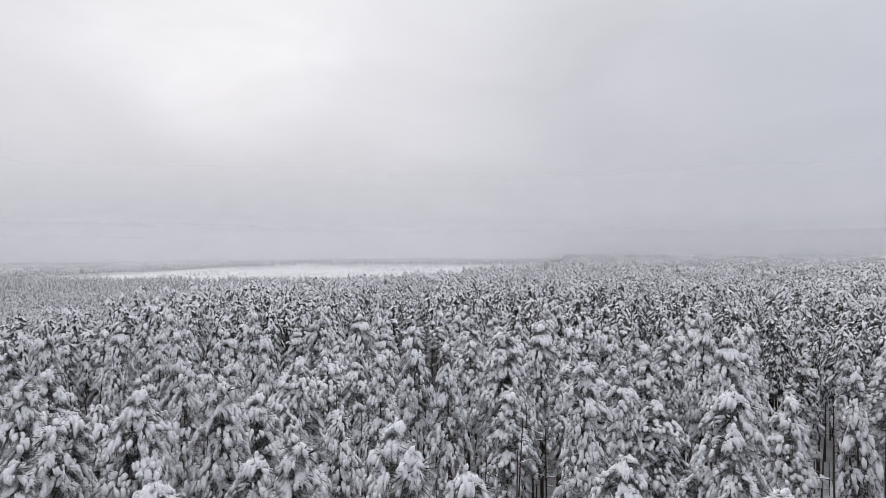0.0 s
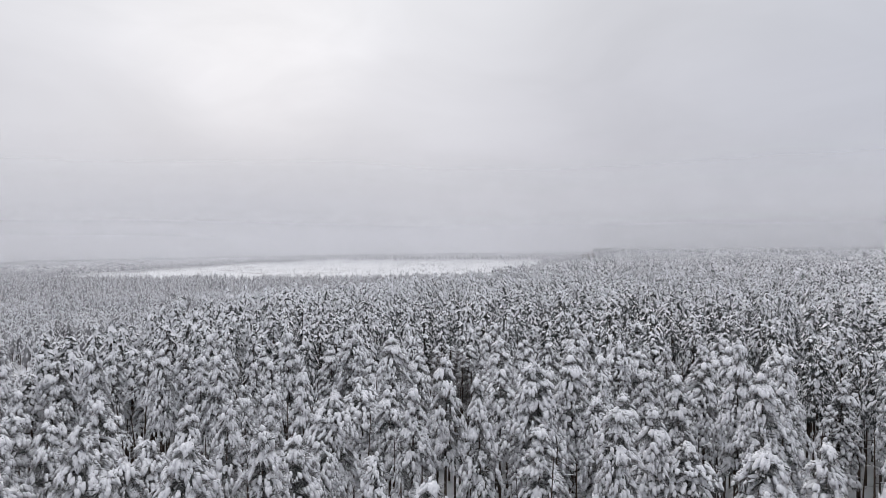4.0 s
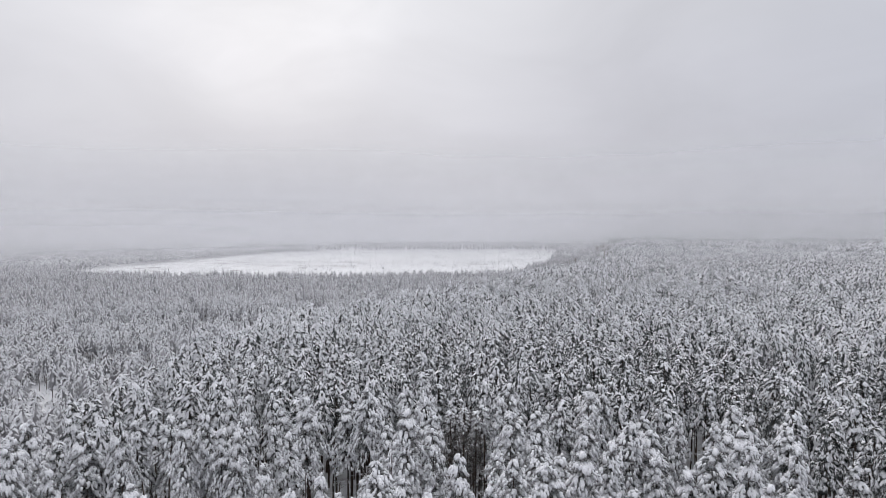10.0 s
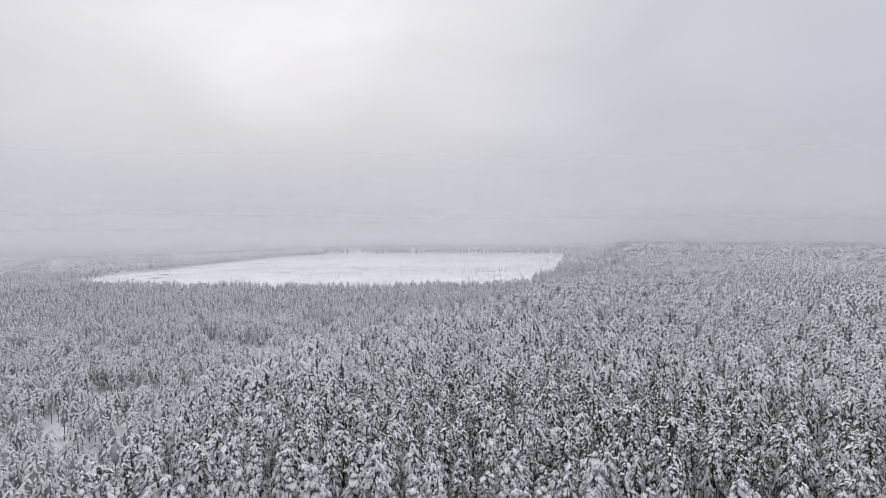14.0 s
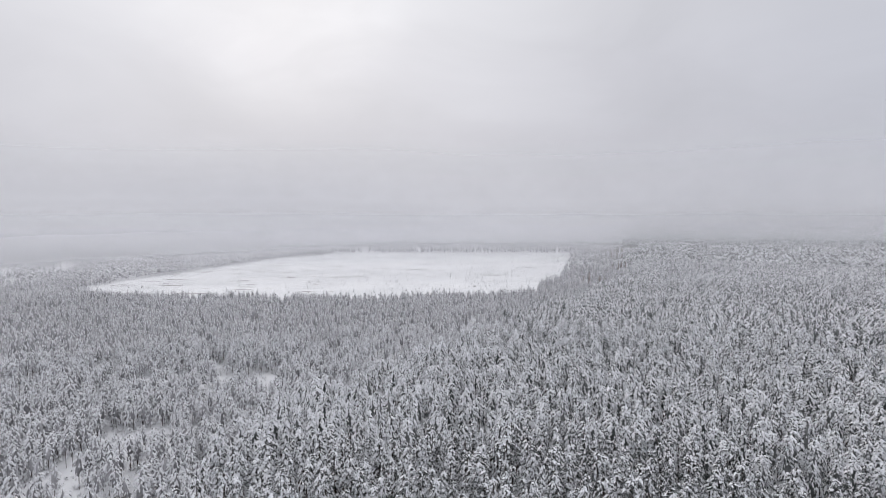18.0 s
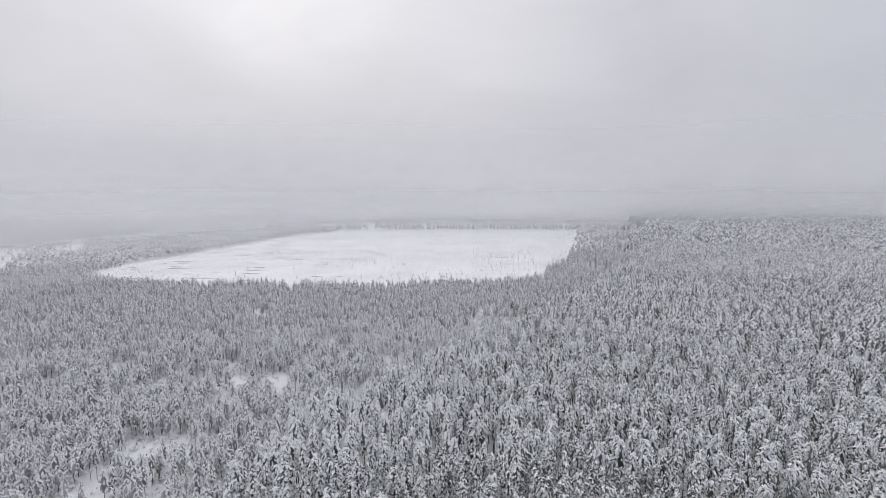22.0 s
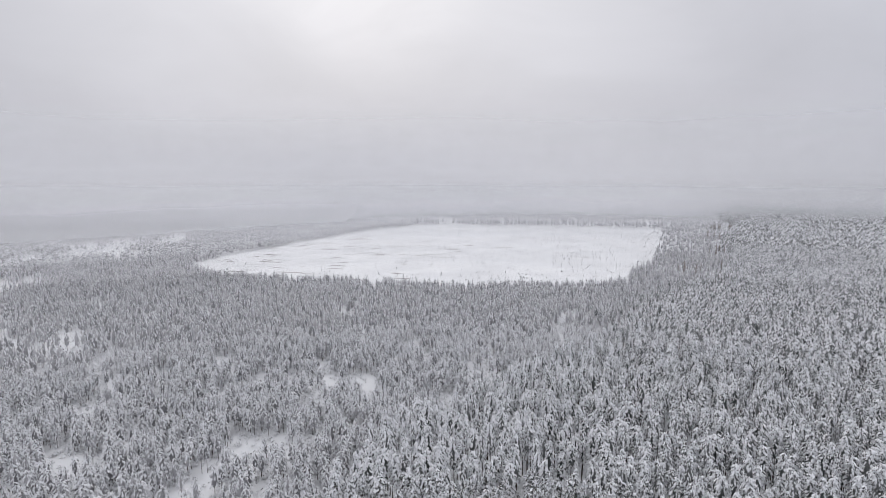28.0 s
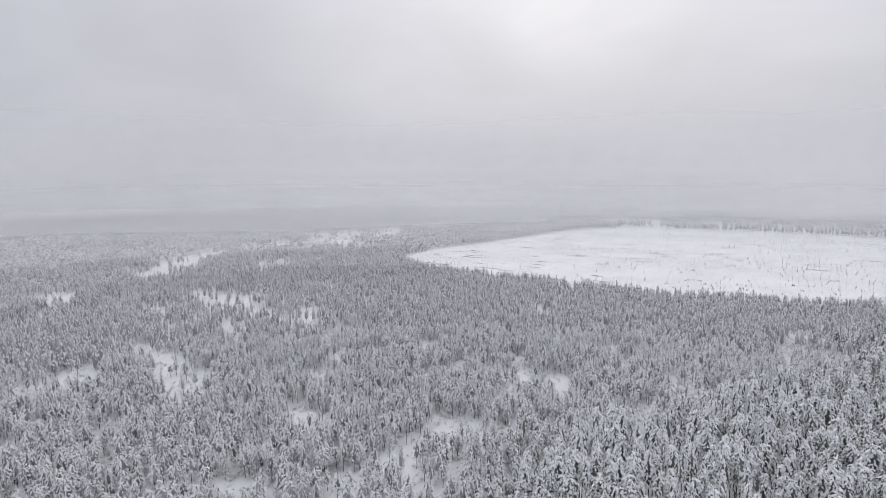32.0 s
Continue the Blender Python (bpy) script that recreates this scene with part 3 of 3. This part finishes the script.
    k = (r >= r0) & (r < r1) & (in_view(x, y) if front else ~in_view(x, y))
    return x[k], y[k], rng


def scatter(spacing, r0, r1, seed):
    """As grid(), but with no rows left in it."""
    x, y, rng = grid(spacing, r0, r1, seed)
    return x + rng.uniform(-0.55, 0.55, len(x)) * spacing, y + rng.uniform(-0.55, 0.55, len(x)) * spacing, rng


def sort_trees(x, y, rng, thin_keep):
    """Parts places into tall forest and thin bog forest, with the open places left out."""
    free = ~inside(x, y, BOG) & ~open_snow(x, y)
    x, y = x[free], y[free]
    t = tall(x, y)
    b = birch_band(x, y) & ~t & (rng.uniform(size=len(x)) > 0.25)
    bare = b & (0.5 * value_noise(x, y, 30, 61) + 0.5 * rng.uniform(size=len(x)) < 0.42)
    x, y, t, b = x[~bare], y[~bare], t[~bare], b[~bare]
    gaps = 0.55 * value_noise(x, y, 11, 31) + 0.45 * value_noise(x, y, 4.6, 32)
    edge_in = np.clip((np.interp(x, [-340, -276, -92, 27], [390, 356, 358, 400]) - y) / 90, 0, 1)
    edge_in = np.where(y > 420, 0.35, edge_in)
    thin_keep = thin_keep + np.where((x < -345) | ((y > 830) & (x < 150)), 0.05, 0.0)
    keep = t | b | (gaps > thin_keep - 0.14 * (1 - edge_in) + 0.06 * (rng.uniform(size=len(x)) - 0.5))
    hole = t & (value_noise(x, y, 7, 41) > np.where(np.hypot(x, y) < 60, 0.72, 0.87))
    keep &= ~hole
    x, y, t, b = x[keep], y[keep], t[keep], b[keep]
    h = np.where(t, rng.normal(1.0, 0.085, len(x)), rng.normal(0.97, 0.2, len(x)))
    h *= 0.93 + 0.14 * value_noise(x, y, 25, 51)
    # the bog forest is lowest beside the open bog
    left = ~t
    short = np.interp(y, [0, 200, 300, 350, 420, 800], [1.08, 1.0, 0.9, 0.82, 0.8, 0.85])
    h = np.where(left, h * short, h)
    h = np.where(t & (np.hypot(x, y) > 150), np.minimum(h, 1.035), np.minimum(h, np.where(np.hypot(x, y) > 50, 1.09, 1.2)))
    w = np.where(t, rng.uniform(0.85, 1.2, len(x)), rng.uniform(0.8, 1.3, len(x)))
    rows = np.stack([x, y, h, w], 1)
    return rows[t], rows[left & ~b], rows[b]


# ---- ground and fog ----
def build_ground():
    k = np.linspace(-1, 1, 221)
    c = np.sinh(k * 4.2) / np.sinh(4.2) * 4900
    x, y = np.meshgrid(c, c + 60 * (1 - k ** 2))
    z = height_of(x, y)
    n = len(c)
    i = (np.arange(n - 1)[:, None] * n + np.arange(n - 1)).ravel()
    f = np.concatenate([np.stack([i, i + 1, i + n + 1], 1), np.stack([i, i + n + 1, i + n], 1)])
    ob = new("ground", mesh_of("ground", np.stack([x, y, z], 2).reshape(-1, 3), f, [M_GROUND]))
    tagged(ob, "flat snow-covered forest floor and open bog", "ground", "", "structure")


def build_fog():
    """Sheets that stand in for the haze, ringed round the camera's spot one behind the other."""
    n = 96
    for k, (far, thick, full, fade, top) in enumerate(FOG):
        a = np.linspace(0, 6.2832, n, endpoint=False)
        d = far * (1 + 0.07 * np.sin(3 * a + 1.3 * k) + 0.04 * np.sin(7 * a + 2.1 * k))
        v = [(dd * math.cos(aa), dd * math.sin(aa), z) for z in (-1.0, full, fade, max(top, 650.0 * (far > 1000))) for aa, dd in zip(a, d)]
        f = []
        for j in range(3):
            for i in range(n):
                p, q = j * n + i, j * n + (i + 1) % n
                f += [(p, q, p + n), (q, q + n, p + n)]
        ob = new("fog_bank", mesh_of("fog_bank", v, f, [fog_material(thick, full, fade, top)]))
        tagged(ob, "pale see-through sheet standing in for fog, ringed round the camera", "fog", "", "structure")


build_ground()
build_fog()

# ---- the tall pines close by ----
NEAR = 69.0
NEAR_FINE = 36.0
KNOWN = [(14.0, 35.8, 15.3), (8.1, 24.2, 16.3), (12.0, 19.5, 16.8), (0.3, 39.2, 18.6), (-2.3, 23.8, 18.0), (-5.3, 21.4, 18.3), (-15.7, 33.3, 18.3),
         (9.6, 42.9, 16.3), (4.2, 38.6, 15.4), (-14.7, 25.6, 18.7), (-10.7, 31.3, 17.0), (20.2, 32.7, 16.6), (-21.7, 28.1, 18.6), (-9.8, 48.0, 16.0),
         (-12.9, 43.3, 15.5), (21.4, 45.1, 20.4), (34.6, 53.4, 15.6), (-5.1, 40.5, 17.6), (2.2, 47.3, 17.1), (12.4, 45.5, 15.8), (17.5, 46.1, 17.4)]
BASE_H = 16.8
# gaps between the near trees, placed to fit the camera's view, where trunks and floor show
VIEW_GAPS = [((-3.0, 48), (-2.8, 64), 2.3), ((4, 26), (4.5, 36), 2.7), ((16.5, 27), (17.5, 44), 2.7), ((26, 30), (29, 46), 3.0), ((33, 40), (36, 50), 2.6), ((-8, 36), (-7, 41), 2.4), ((-26, 40), (-28, 47), 2.5)]
LABELS = ["tall narrow pine heavily laden with snow", "slender snow-laden pine with drooping branches", "broad rounded pine crown buried in snow",
          "leaning pine with thick snow on its boughs", "tall pine with bare lower trunk and snowy crown"]
SHAPES = [(2.1, 8.2, 1.15, 0.35), (1.9, 7.6, 1.3, 0.3), (2.3, 9.6, 1.15, 0.9), (2.2, 8.8, 1.2, 0.6), (2.1, 9.6, 1.0, 0.75)]
fine = [pine_thing("pine_tree", pine(100 + i, BASE_H, r, b, 38, 38, 4, 0.09, d, rt, 9, 14, 0.5), LABELS[i], "pines of the tall forest")
        for i, (r, b, d, rt) in enumerate(SHAPES)]
plain = [pine_thing("pine_tree", pine(200 + i, BASE_H, r, b, 36, 26, 3, 0.112, d, rt, 6, 8, 0.5), LABELS[i], "pines of the tall forest")
         for i, (r, b, d, rt) in enumerate(SHAPES)]


def plant_near():
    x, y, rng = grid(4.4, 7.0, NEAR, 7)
    far = np.ones(len(x), bool)
    for kx, ky, _ in KNOWN:
        far &= np.hypot(x - kx, y - ky) > 2.8
    for a, b, w in VIEW_GAPS:
        far &= near_line(x, y, a, b) > w
    x, y = x[far], y[far]
    rows, thin, _ = sort_trees(x, y, rng, 0.3)
    todo = [(kx, ky, kh / BASE_H, 1.05 if kh > 16 else 1.25, i) for i, (kx, ky, kh) in enumerate(KNOWN)]
    todo += [(a, b, min(h, 1.12), w, -1) for a, b, h, w in rows]
    used = set()
    for n, (px, py, h, w, known) in enumerate(todo):
        pool = fine if 13 < math.hypot(px, py) < NEAR_FINE and abs(px) < 1.05 * py else plain
        if known == 0:
            k = 2
        else:
            k = int(rng.integers(0, 5))
        src = pool[k]
        z = float(height_of(px, py))
        m = pose(px, py, z - 0.05, rng.uniform(-1.5, 1.5), rng.uniform(-1.5, 1.5), rng.uniform(0, 360))
        m = m @ Matrix.Diagonal((w, w, h, 1))
        if src.name in used:
            t = copy_thing(src, Matrix.Identity(4))
        else:
            t = src
            used.add(src.name)
        t.matrix_basis = m


plant_near()


def dead_pine(seed, height):
    """A dead brown pine: a stem crowded with bare twigs, under a small cap of snow."""
    rng = np.random.default_rng(seed)
    root = tagged(new("dead_pine"), "dead brown pine with dense bare twigs and little snow", "pine tree", "dead pines in the forest")
    lean = rng.uniform(-0.3, 0.3, 2)
    part("trunk", tube([(lean[0] * u, lean[1] * u, height * u - 0.3) for u in (0, 0.4, 0.8, 1)], [0.13, 0.11, 0.07, 0.03], 6), M_BARK, root)
    twigs, caps = [], []
    for i in range(190):
        u, a = rng.uniform(0.42, 0.98), i * 2.4
        q = np.array([lean[0] * u, lean[1] * u, height * u])
        out = np.array([math.cos(a), math.sin(a), rng.uniform(-0.5, 0.1)])
        ln = (0.4 + 1.5 * (1 - u) ** 0.5) * rng.uniform(0.6, 1.1)
        twigs.append(tube([q, q + out * ln * 0.6 + (0, 0, 0.08), q + out * ln + (0, 0, -0.12)], [0.025, 0.018, 0.006], 3))
        twigs.append(spikes(rng, q + out * ln * 0.6, out * 1.2, 7, 0.7, 0.03))
        if u > 0.84 or i % 14 == 0:
            caps.append(finger(rng, ICO1, q + out * ln * 0.6 + (0, 0, 0.1), out + (0, 0, -0.3), rng.uniform(0.1, 0.2), 1.8))
    tagged(part("twig_crown", joined(twigs), M_DEAD, root, "dense bare brown twigs", smooth=False), kind="stuff")
    tagged(part("snow_load", joined(caps), M_SNOW, root, "small cap of snow"), kind="stuff")
    return root


# placed to fit the camera's view, where a dark gap opens between the crowns
for k, (dx, dy, dh) in enumerate([(-2.9, 63.5, 16.0), (-4.3, 64.4, 15.4), (-1.4, 64.2, 15.6)]):
    dead_pine(360 + k, dh).matrix_basis = pose(dx, dy, float(height_of(dx, dy)) - 0.05, 0, 0, 80 * k)


def plant_poles():
    """Thin bare trunks of crowded pines between the crowns, with a few dead twigs."""
    poles = []
    for i in range(4):
        rng = np.random.default_rng(340 + i)
        h = 10.5 + 0.8 * i
        lean = rng.uniform(-0.5, 0.5, 2)
        wood = [tube([(lean[0] * u * u, lean[1] * u * u, h * u - 0.3) for u in (0, 0.35, 0.7, 1)], [0.10, 0.085, 0.06, 0.03], 5)]
        snow = []
        for k in range(7):
            u, az = rng.uniform(0.35, 0.95), rng.uniform(0, 6.28)
            p = np.array([lean[0] * u * u, lean[1] * u * u, h * u])
            q = p + np.array([math.cos(az), math.sin(az), rng.uniform(-0.35, 0.15)]) * rng.uniform(0.6, 1.7)
            wood.append(tube([p, (p + q) / 2 + (0, 0, 0.06), q], [0.03, 0.02, 0.008], 3))
            snow.append(slab(rng, HIP, (p + q) / 2 + (0, 0, 0.09), q - p, 0.035, 9.0))
        none = (np.zeros((0, 3)), np.zeros((0, 3), int))
        poles.append(flat_tree({"boughs": none, "snow": joined(snow), "needles": none, "trunk": joined(wood), "limbs": none}))
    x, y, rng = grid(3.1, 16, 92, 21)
    k = tall(x, y) & (value_noise(x, y, 5, 44) > 0.35)
    n = int(k.sum())
    rows = np.column_stack([x[k], y[k], rng.uniform(0.75, 1.15, n), rng.uniform(0.8, 1.4, n)])
    strewn("understory_poles", poles, rows, [M_SNOW, M_NEEDLE, M_BARK], "thin dark bare trunks crowded under the pine crowns", "tree trunks", 22)


plant_poles()

# ---- the forest beyond, as one wood each ----
S4 = [(2.1, 8.2, 1.2, 0.35), (1.9, 7.6, 1.3, 0.3), (2.2, 9.4, 1.15, 0.9), (2.1, 8.8, 1.2, 0.6), (1.8, 9.2, 1.1, 0.5), (2.3, 9.0, 1.2, 0.75)]
LOD1 = [flat_tree(pine(300 + i, BASE_H, r, b, 34, 9, 2, 0.185, d, rt, 4)) for i, (r, b, d, rt) in enumerate(S4)]
LOD2 = [flat_tree(pine(400 + i, BASE_H, r, b, 70, 0, 1, 0.205, d, rt, 3)) for i, (r, b, d, rt) in enumerate(S4)]
LOD3 = [flat_tree(pine(500 + i, BASE_H, r, b - 1, 36, 0, 0, 0.33, d, rt, 3)) for i, (r, b, d, rt) in enumerate(S4)]
LOW_H = 8.8
LOW = [(1.8, 2.8, 1.2, 0.6), (1.5, 2.2, 1.4, 0.4), (2.0, 3.6, 1.1, 0.95), (1.5, 3.0, 1.3, 0.6), (1.9, 3.9, 1.1, 0.85), (1.7, 2.0, 1.4, 0.7)]
BOG1 = [flat_tree(pine(800 + i, LOW_H, r, b, 25, 0, 1, 0.2, d, rt, 3)) for i, (r, b, d, rt) in enumerate(LOW)]
BOG2 = [flat_tree(pine(820 + i, LOW_H, r, b - 1, 11, 0, 0, 0.32, d, rt, 3)) for i, (r, b, d, rt) in enumerate(LOW)]


def far_tree(seed):
    """A far pine: a dim cone with a few puffs of snow on it."""
    rng = np.random.default_rng(seed)
    n, H, R = 4, BASE_H, 1.0
    ring = np.array([(math.cos(6.283 * k / n) * R, math.sin(6.283 * k / n) * R, 6.0) for k in range(n)])
    cone = (np.vstack([ring, [(0, 0, H * 0.97)]]), np.array([(k, (k + 1) % n, n) for k in range(n)]))
    puffs = []
    for k in range(6):
        a, u = k * 2.4 + rng.uniform(-.5, .5), (k + rng.uniform(0.2, 0.9)) / 6
        out = np.array([math.cos(a), math.sin(a), 0.0])
        puffs.append(slab(rng, PUFF, out * (0.3 + 1.5 * (1 - u) ** 0.7) + (0, 0, 7.5 + 9.0 * u), out + (0, 0, -1.2), rng.uniform(0.52, 0.9), rng.uniform(1.5, 2.4), 0.3))
    none = (np.zeros((0, 3)), np.zeros((0, 3), int))
    return flat_tree({"boughs": none, "snow": joined(puffs), "needles": cone, "trunk": none, "limbs": none})


def frost_bush(seed):
    """A low bush of bare twigs white with hoar frost."""
    rng = np.random.default_rng(seed)
    twigs, pads = [], []
    for k in range(5):
        a = rng.uniform(0, 6.28)
        foot = np.array([math.cos(a), math.sin(a), 0]) * rng.uniform(0.0, 0.5)
        twigs.append(spikes(rng, foot + (0, 0, 0.1), (0.4 * math.cos(a), 0.4 * math.sin(a), 3.2), 4, rng.uniform(0.8, 1.7), 0.05))
    for k in range(4):
        a = rng.uniform(0, 6.28)
        at = np.array([math.cos(a) * 0.5, math.sin(a) * 0.5, rng.uniform(0.5, 1.2)])
        pads.append(slab(rng, PUFF, at, (math.cos(a), math.sin(a), -0.7), rng.uniform(0.16, 0.3), 1.5, 0.3))
    none = (np.zeros((0, 3)), np.zeros((0, 3), int))
    return flat_tree({"boughs": none, "snow": joined(pads), "needles": joined(twigs), "trunk": none, "limbs": none})


BUSH = [frost_bush(650 + i) for i in range(5)]
LOD4 = [far_tree(600 + i) for i in range(4)]
WOOD = [M_BOUGH, M_UNDER, M_BARK]


def plant_woods():
    low = [M_HOAR, M_DUST, M_BARK]
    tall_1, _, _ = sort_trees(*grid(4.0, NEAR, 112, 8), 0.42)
    tall_1[:, 3] *= 1.1
    strewn("pine_wood", LOD1, tall_1, WOOD, "dense tall pine forest laden with snow", "forest", 1)
    tall_2, _, _ = sort_trees(*grid(4.0, 112, 235, 9), 0.42)
    tall_2[:, 3] *= 1.15
    strewn("pine_wood", LOD2, tall_2, WOOD, "dense tall pine forest under snow further off", "forest", 2)
    _, thin_1, _ = sort_trees(*scatter(2.75, 30, 260, 14), 0.38)
    thin_1[:, 2] *= 0.9
    thin_1[:, 3] *= 1.15
    strewn("bog_pine_wood", BOG1, thin_1, low, "thin stand of low frosted pines with open gaps", "forest", 3)
    _, thin_2, birch_3 = sort_trees(*scatter(3.05, 260, 560, 15), 0.36)
    thin_2[:, 2] *= 0.92
    thin_2[:, 3] *= 1.05
    strewn("bog_pine_wood", BOG2, thin_2, low, "low frosted pines round the open bog", "forest", 8)
    tall_3, _, _ = sort_trees(*grid(4.1, 235, 560, 10), 0.40)
    tall_3[:, 3] *= 1.2
    strewn("pine_wood", LOD3, tall_3, [M_MID, M_UNDER, M_BARK], "snowy pine forest in light fog", "forest", 4)
    tall_4, thin_4, birch_4 = sort_trees(*scatter(5.2, 560, 1160, 11), 0.33)
    thin_4[:, 2] *= 0.5
    thin_4[:, 3] *= 1.2
    tall_4[:, 3] *= 1.25
    thin_4[:, 3] *= 1.25
    strewn("far_pine_wood", LOD4, thin_4, low, "distant low frosted woods fading into fog", "forest", 15)
    strewn("far_pine_wood", LOD4, tall_4, [M_MID, M_UNDER, M_BARK], "distant snowy forest fading into fog", "forest", 5)
    birch = np.concatenate([birch_3, birch_4])
    strewn("birch_wood", BOG2, birch, [M_BIRCH, M_DUST, M_BIRCH], "pale bare birch scrub beside the bog", "forest", 6)
    # a row of trees along the far rim of the bog
    rng = np.random.default_rng(92)
    rim_x = np.linspace(-262, 112, 230) + rng.normal(0, 2.0, 230)
    rim_y = np.interp(rim_x, [-262, -238, -150, -30, 104], [780, 806, 810, 822, 822]) + rng.gamma(1.6, 4.0, 230)
    k = value_noise(rim_x, rim_y, 26, 93) > 0.22
    rim = np.column_stack([rim_x, rim_y, rng.uniform(0.8, 1.45, 230), rng.uniform(1.1, 1.8, 230)])[k]
    strewn("bog_rim_trees", BOG2, rim, [M_HOAR, M_DUST, M_BARK], "row of frosted pines along the rim of the bog", "forest", 13)
    # darker pines along the far side of the ride
    rng = np.random.default_rng(95)
    u = rng.uniform(0, 1, 150)
    row = np.column_stack([2 + 63 * u + rng.normal(0, 4, 150), 285 + 95 * u + rng.normal(0, 6, 150), rng.uniform(0.95, 1.3, 150), rng.uniform(1.0, 1.3, 150)])
    strewn("ride_side_pines", BOG1, row, [M_MID, M_UNDER, M_BARK], "dark band of pines along a narrow forest ride", "forest", 14)
    # brown-needled trees at the corner of the bog
    rng = np.random.default_rng(91)
    spots = np.array([(164, 780), (180, 788), (176, 715), (84, 448), (150, 690), (120, 560)])
    rust = np.repeat(spots, 7, 0) + rng.normal(0, 9, (42, 2))
    rust = np.column_stack([rust, rng.uniform(1.0, 1.5, 42), rng.uniform(1.0, 1.5, 42)])
    strewn("larch_wood", BOG2, rust, [M_RUST, M_RUST, M_BARK], "rusty brown larches in the fog beside the bog", "forest", 10)
    # bushes and saplings in the gaps of the bog forest
    x, y, rng = scatter(2.1, 45, 300, 16)
    k = ~inside(x, y, BOG) & ~tall(x, y) & (value_noise(x, y, 13, 71) + 0.6 * rng.uniform(size=len(x)) > 0.55)
    k &= ~open_snow(x, y) | (rng.uniform(size=len(x)) < 0.16)
    n = int(k.sum())
    young = np.column_stack([x[k], y[k], rng.uniform(0.5, 1.5, n), rng.uniform(0.6, 1.5, n)])
    strewn("frosted_undergrowth", BUSH, young, [M_HOAR, M_BIRCH, M_BARK], "bare bushes and saplings white with hoar frost", "bushes", 11)
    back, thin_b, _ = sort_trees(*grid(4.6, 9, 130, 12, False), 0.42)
    thin_b[:, 2] *= 0.6
    back = np.concatenate([back, thin_b])
    close = np.hypot(back[:, 0], back[:, 1]) < 50
    strewn("pine_wood", LOD2, back[close], WOOD, "snowy pine forest behind the clearing", "forest", 7)
    strewn("pine_wood", LOD3, back[~close], WOOD, "snowy pine forest further behind the clearing", "forest", 17)


plant_woods()


# ---- the open bog ----
def plant_bog():
    rng = np.random.default_rng(77)
    kinds = []
    for i in range(3):
        geo = pine(700 + i, 2.6, 0.8, 0.3, 16, 0, 1, 0.16, 0.7, 0.3, 4)
        root = new("bog_pine")
        tagged(root, "small stunted pine standing in the snowy bog", "small pine", "stunted pines on the bog")
        part("trunk", geo["trunk"], M_BARK, root)
        tagged(part("needle_crown", geo["needles"], M_FROST, root, smooth=False), kind="stuff")
        tagged(part("snow_load", geo["snow"], M_HOAR, root), kind="stuff")
        kinds.append(root)
    done, used = 0, set()
    while done < 300:
        x, y = rng.uniform(-330, 105), rng.uniform(360, 812)
        if not inside(np.array([x]), np.array([y]), BOG)[0]:
            continue
        if rng.uniform() > 0.15 + 0.85 * np.clip((x + 280) / 300, 0, 1) * (1.1 - np.clip((y - 400) / 700, 0, 0.6)):
            continue
        s = rng.uniform(0.35, 1.05)
        k = kinds[int(rng.integers(0, 3))]
        t = k if k.name not in used else copy_thing(k, Matrix.Identity(4))
        used.add(k.name)
        t.matrix_basis = pose(x, y, float(height_of(x, y)) - 0.05, 0, 0, rng.uniform(0, 360)) @ Matrix.Diagonal((s, s, s * rng.uniform(0.6, 1.0), 1))
        done += 1


def plant_saplings():
    """Rows and patches of knee-high pines on the bog."""
    rng = np.random.default_rng(79)
    x, y = rng.uniform(-330, 105, 2400), rng.uniform(360, 812, 2400)
    y = np.where(x > -60, np.round(y / 17) * 17 + rng.normal(0, 2.0, 2400), y)
    k = inside(x, y, BOG) & (value_noise(x, y, 45, 81) + 0.35 * rng.uniform(size=2400) > np.where(x > -100, 0.58, 0.85))
    n = int(k.sum())
    rows = np.column_stack([x[k], y[k], rng.uniform(0.07, 0.24, n), rng.uniform(0.22, 0.5, n)])
    strewn("bog_saplings", BOG2, rows, [M_DUST, M_FROST, M_BARK], "knee-high frosted pines scattered over the snowy bog", "saplings", 12)


plant_saplings()


def peat_pool(x, y, lx, ly, seed):
    rng = np.random.default_rng(seed)
    n = 18
    a = np.linspace(0, 6.2832, n, endpoint=False)
    r = 1 + 0.35 * np.sin(2 * a + rng.uniform(0, 6)) * rng.uniform(0.3, 1) + rng.uniform(-0.22, 0.22, n)
    px, py = x + lx * r * np.cos(a), y + ly * r * np.sin(a)
    top = np.stack([px, py, height_of(px, py) + 0.05], 1)
    low = np.stack([px, py, height_of(px, py) - 0.2], 1)
    c = np.array([[x, y, float(height_of(x, y)) + 0.05]])
    v = np.vstack([top, low, c])
    f = [(k, (k + 1) % n, 2 * n) for k in range(n)] + [(k, k + n, (k + 1) % n) for k in range(n)] + [((k + 1) % n, k + n, (k + 1) % n + n) for k in range(n)]
    ob = new("peat_pool", mesh_of("peat_pool", v, f, [M_PEAT], None, False))
    tagged(ob, "dark brown strip of open peat in the snow", "peat pool", "peat pools on the bog")


plant_bog()
pool_rng = np.random.default_rng(5)
made = 0
while made < 75:
    qx, qy = pool_rng.uniform(-325, 60), pool_rng.uniform(372, 660)
    if not inside(np.array([qx]), np.array([qy]), BOG)[0] or pool_rng.uniform() > np.clip((-60 - qx) / 160, 0.12, 1) * np.clip((700 - qy) / 250, 0.1, 1):
        continue
    peat_pool(qx, qy, pool_rng.uniform(2.5, 10), pool_rng.uniform(0.6, 1.9), 900 + made)
    made += 1
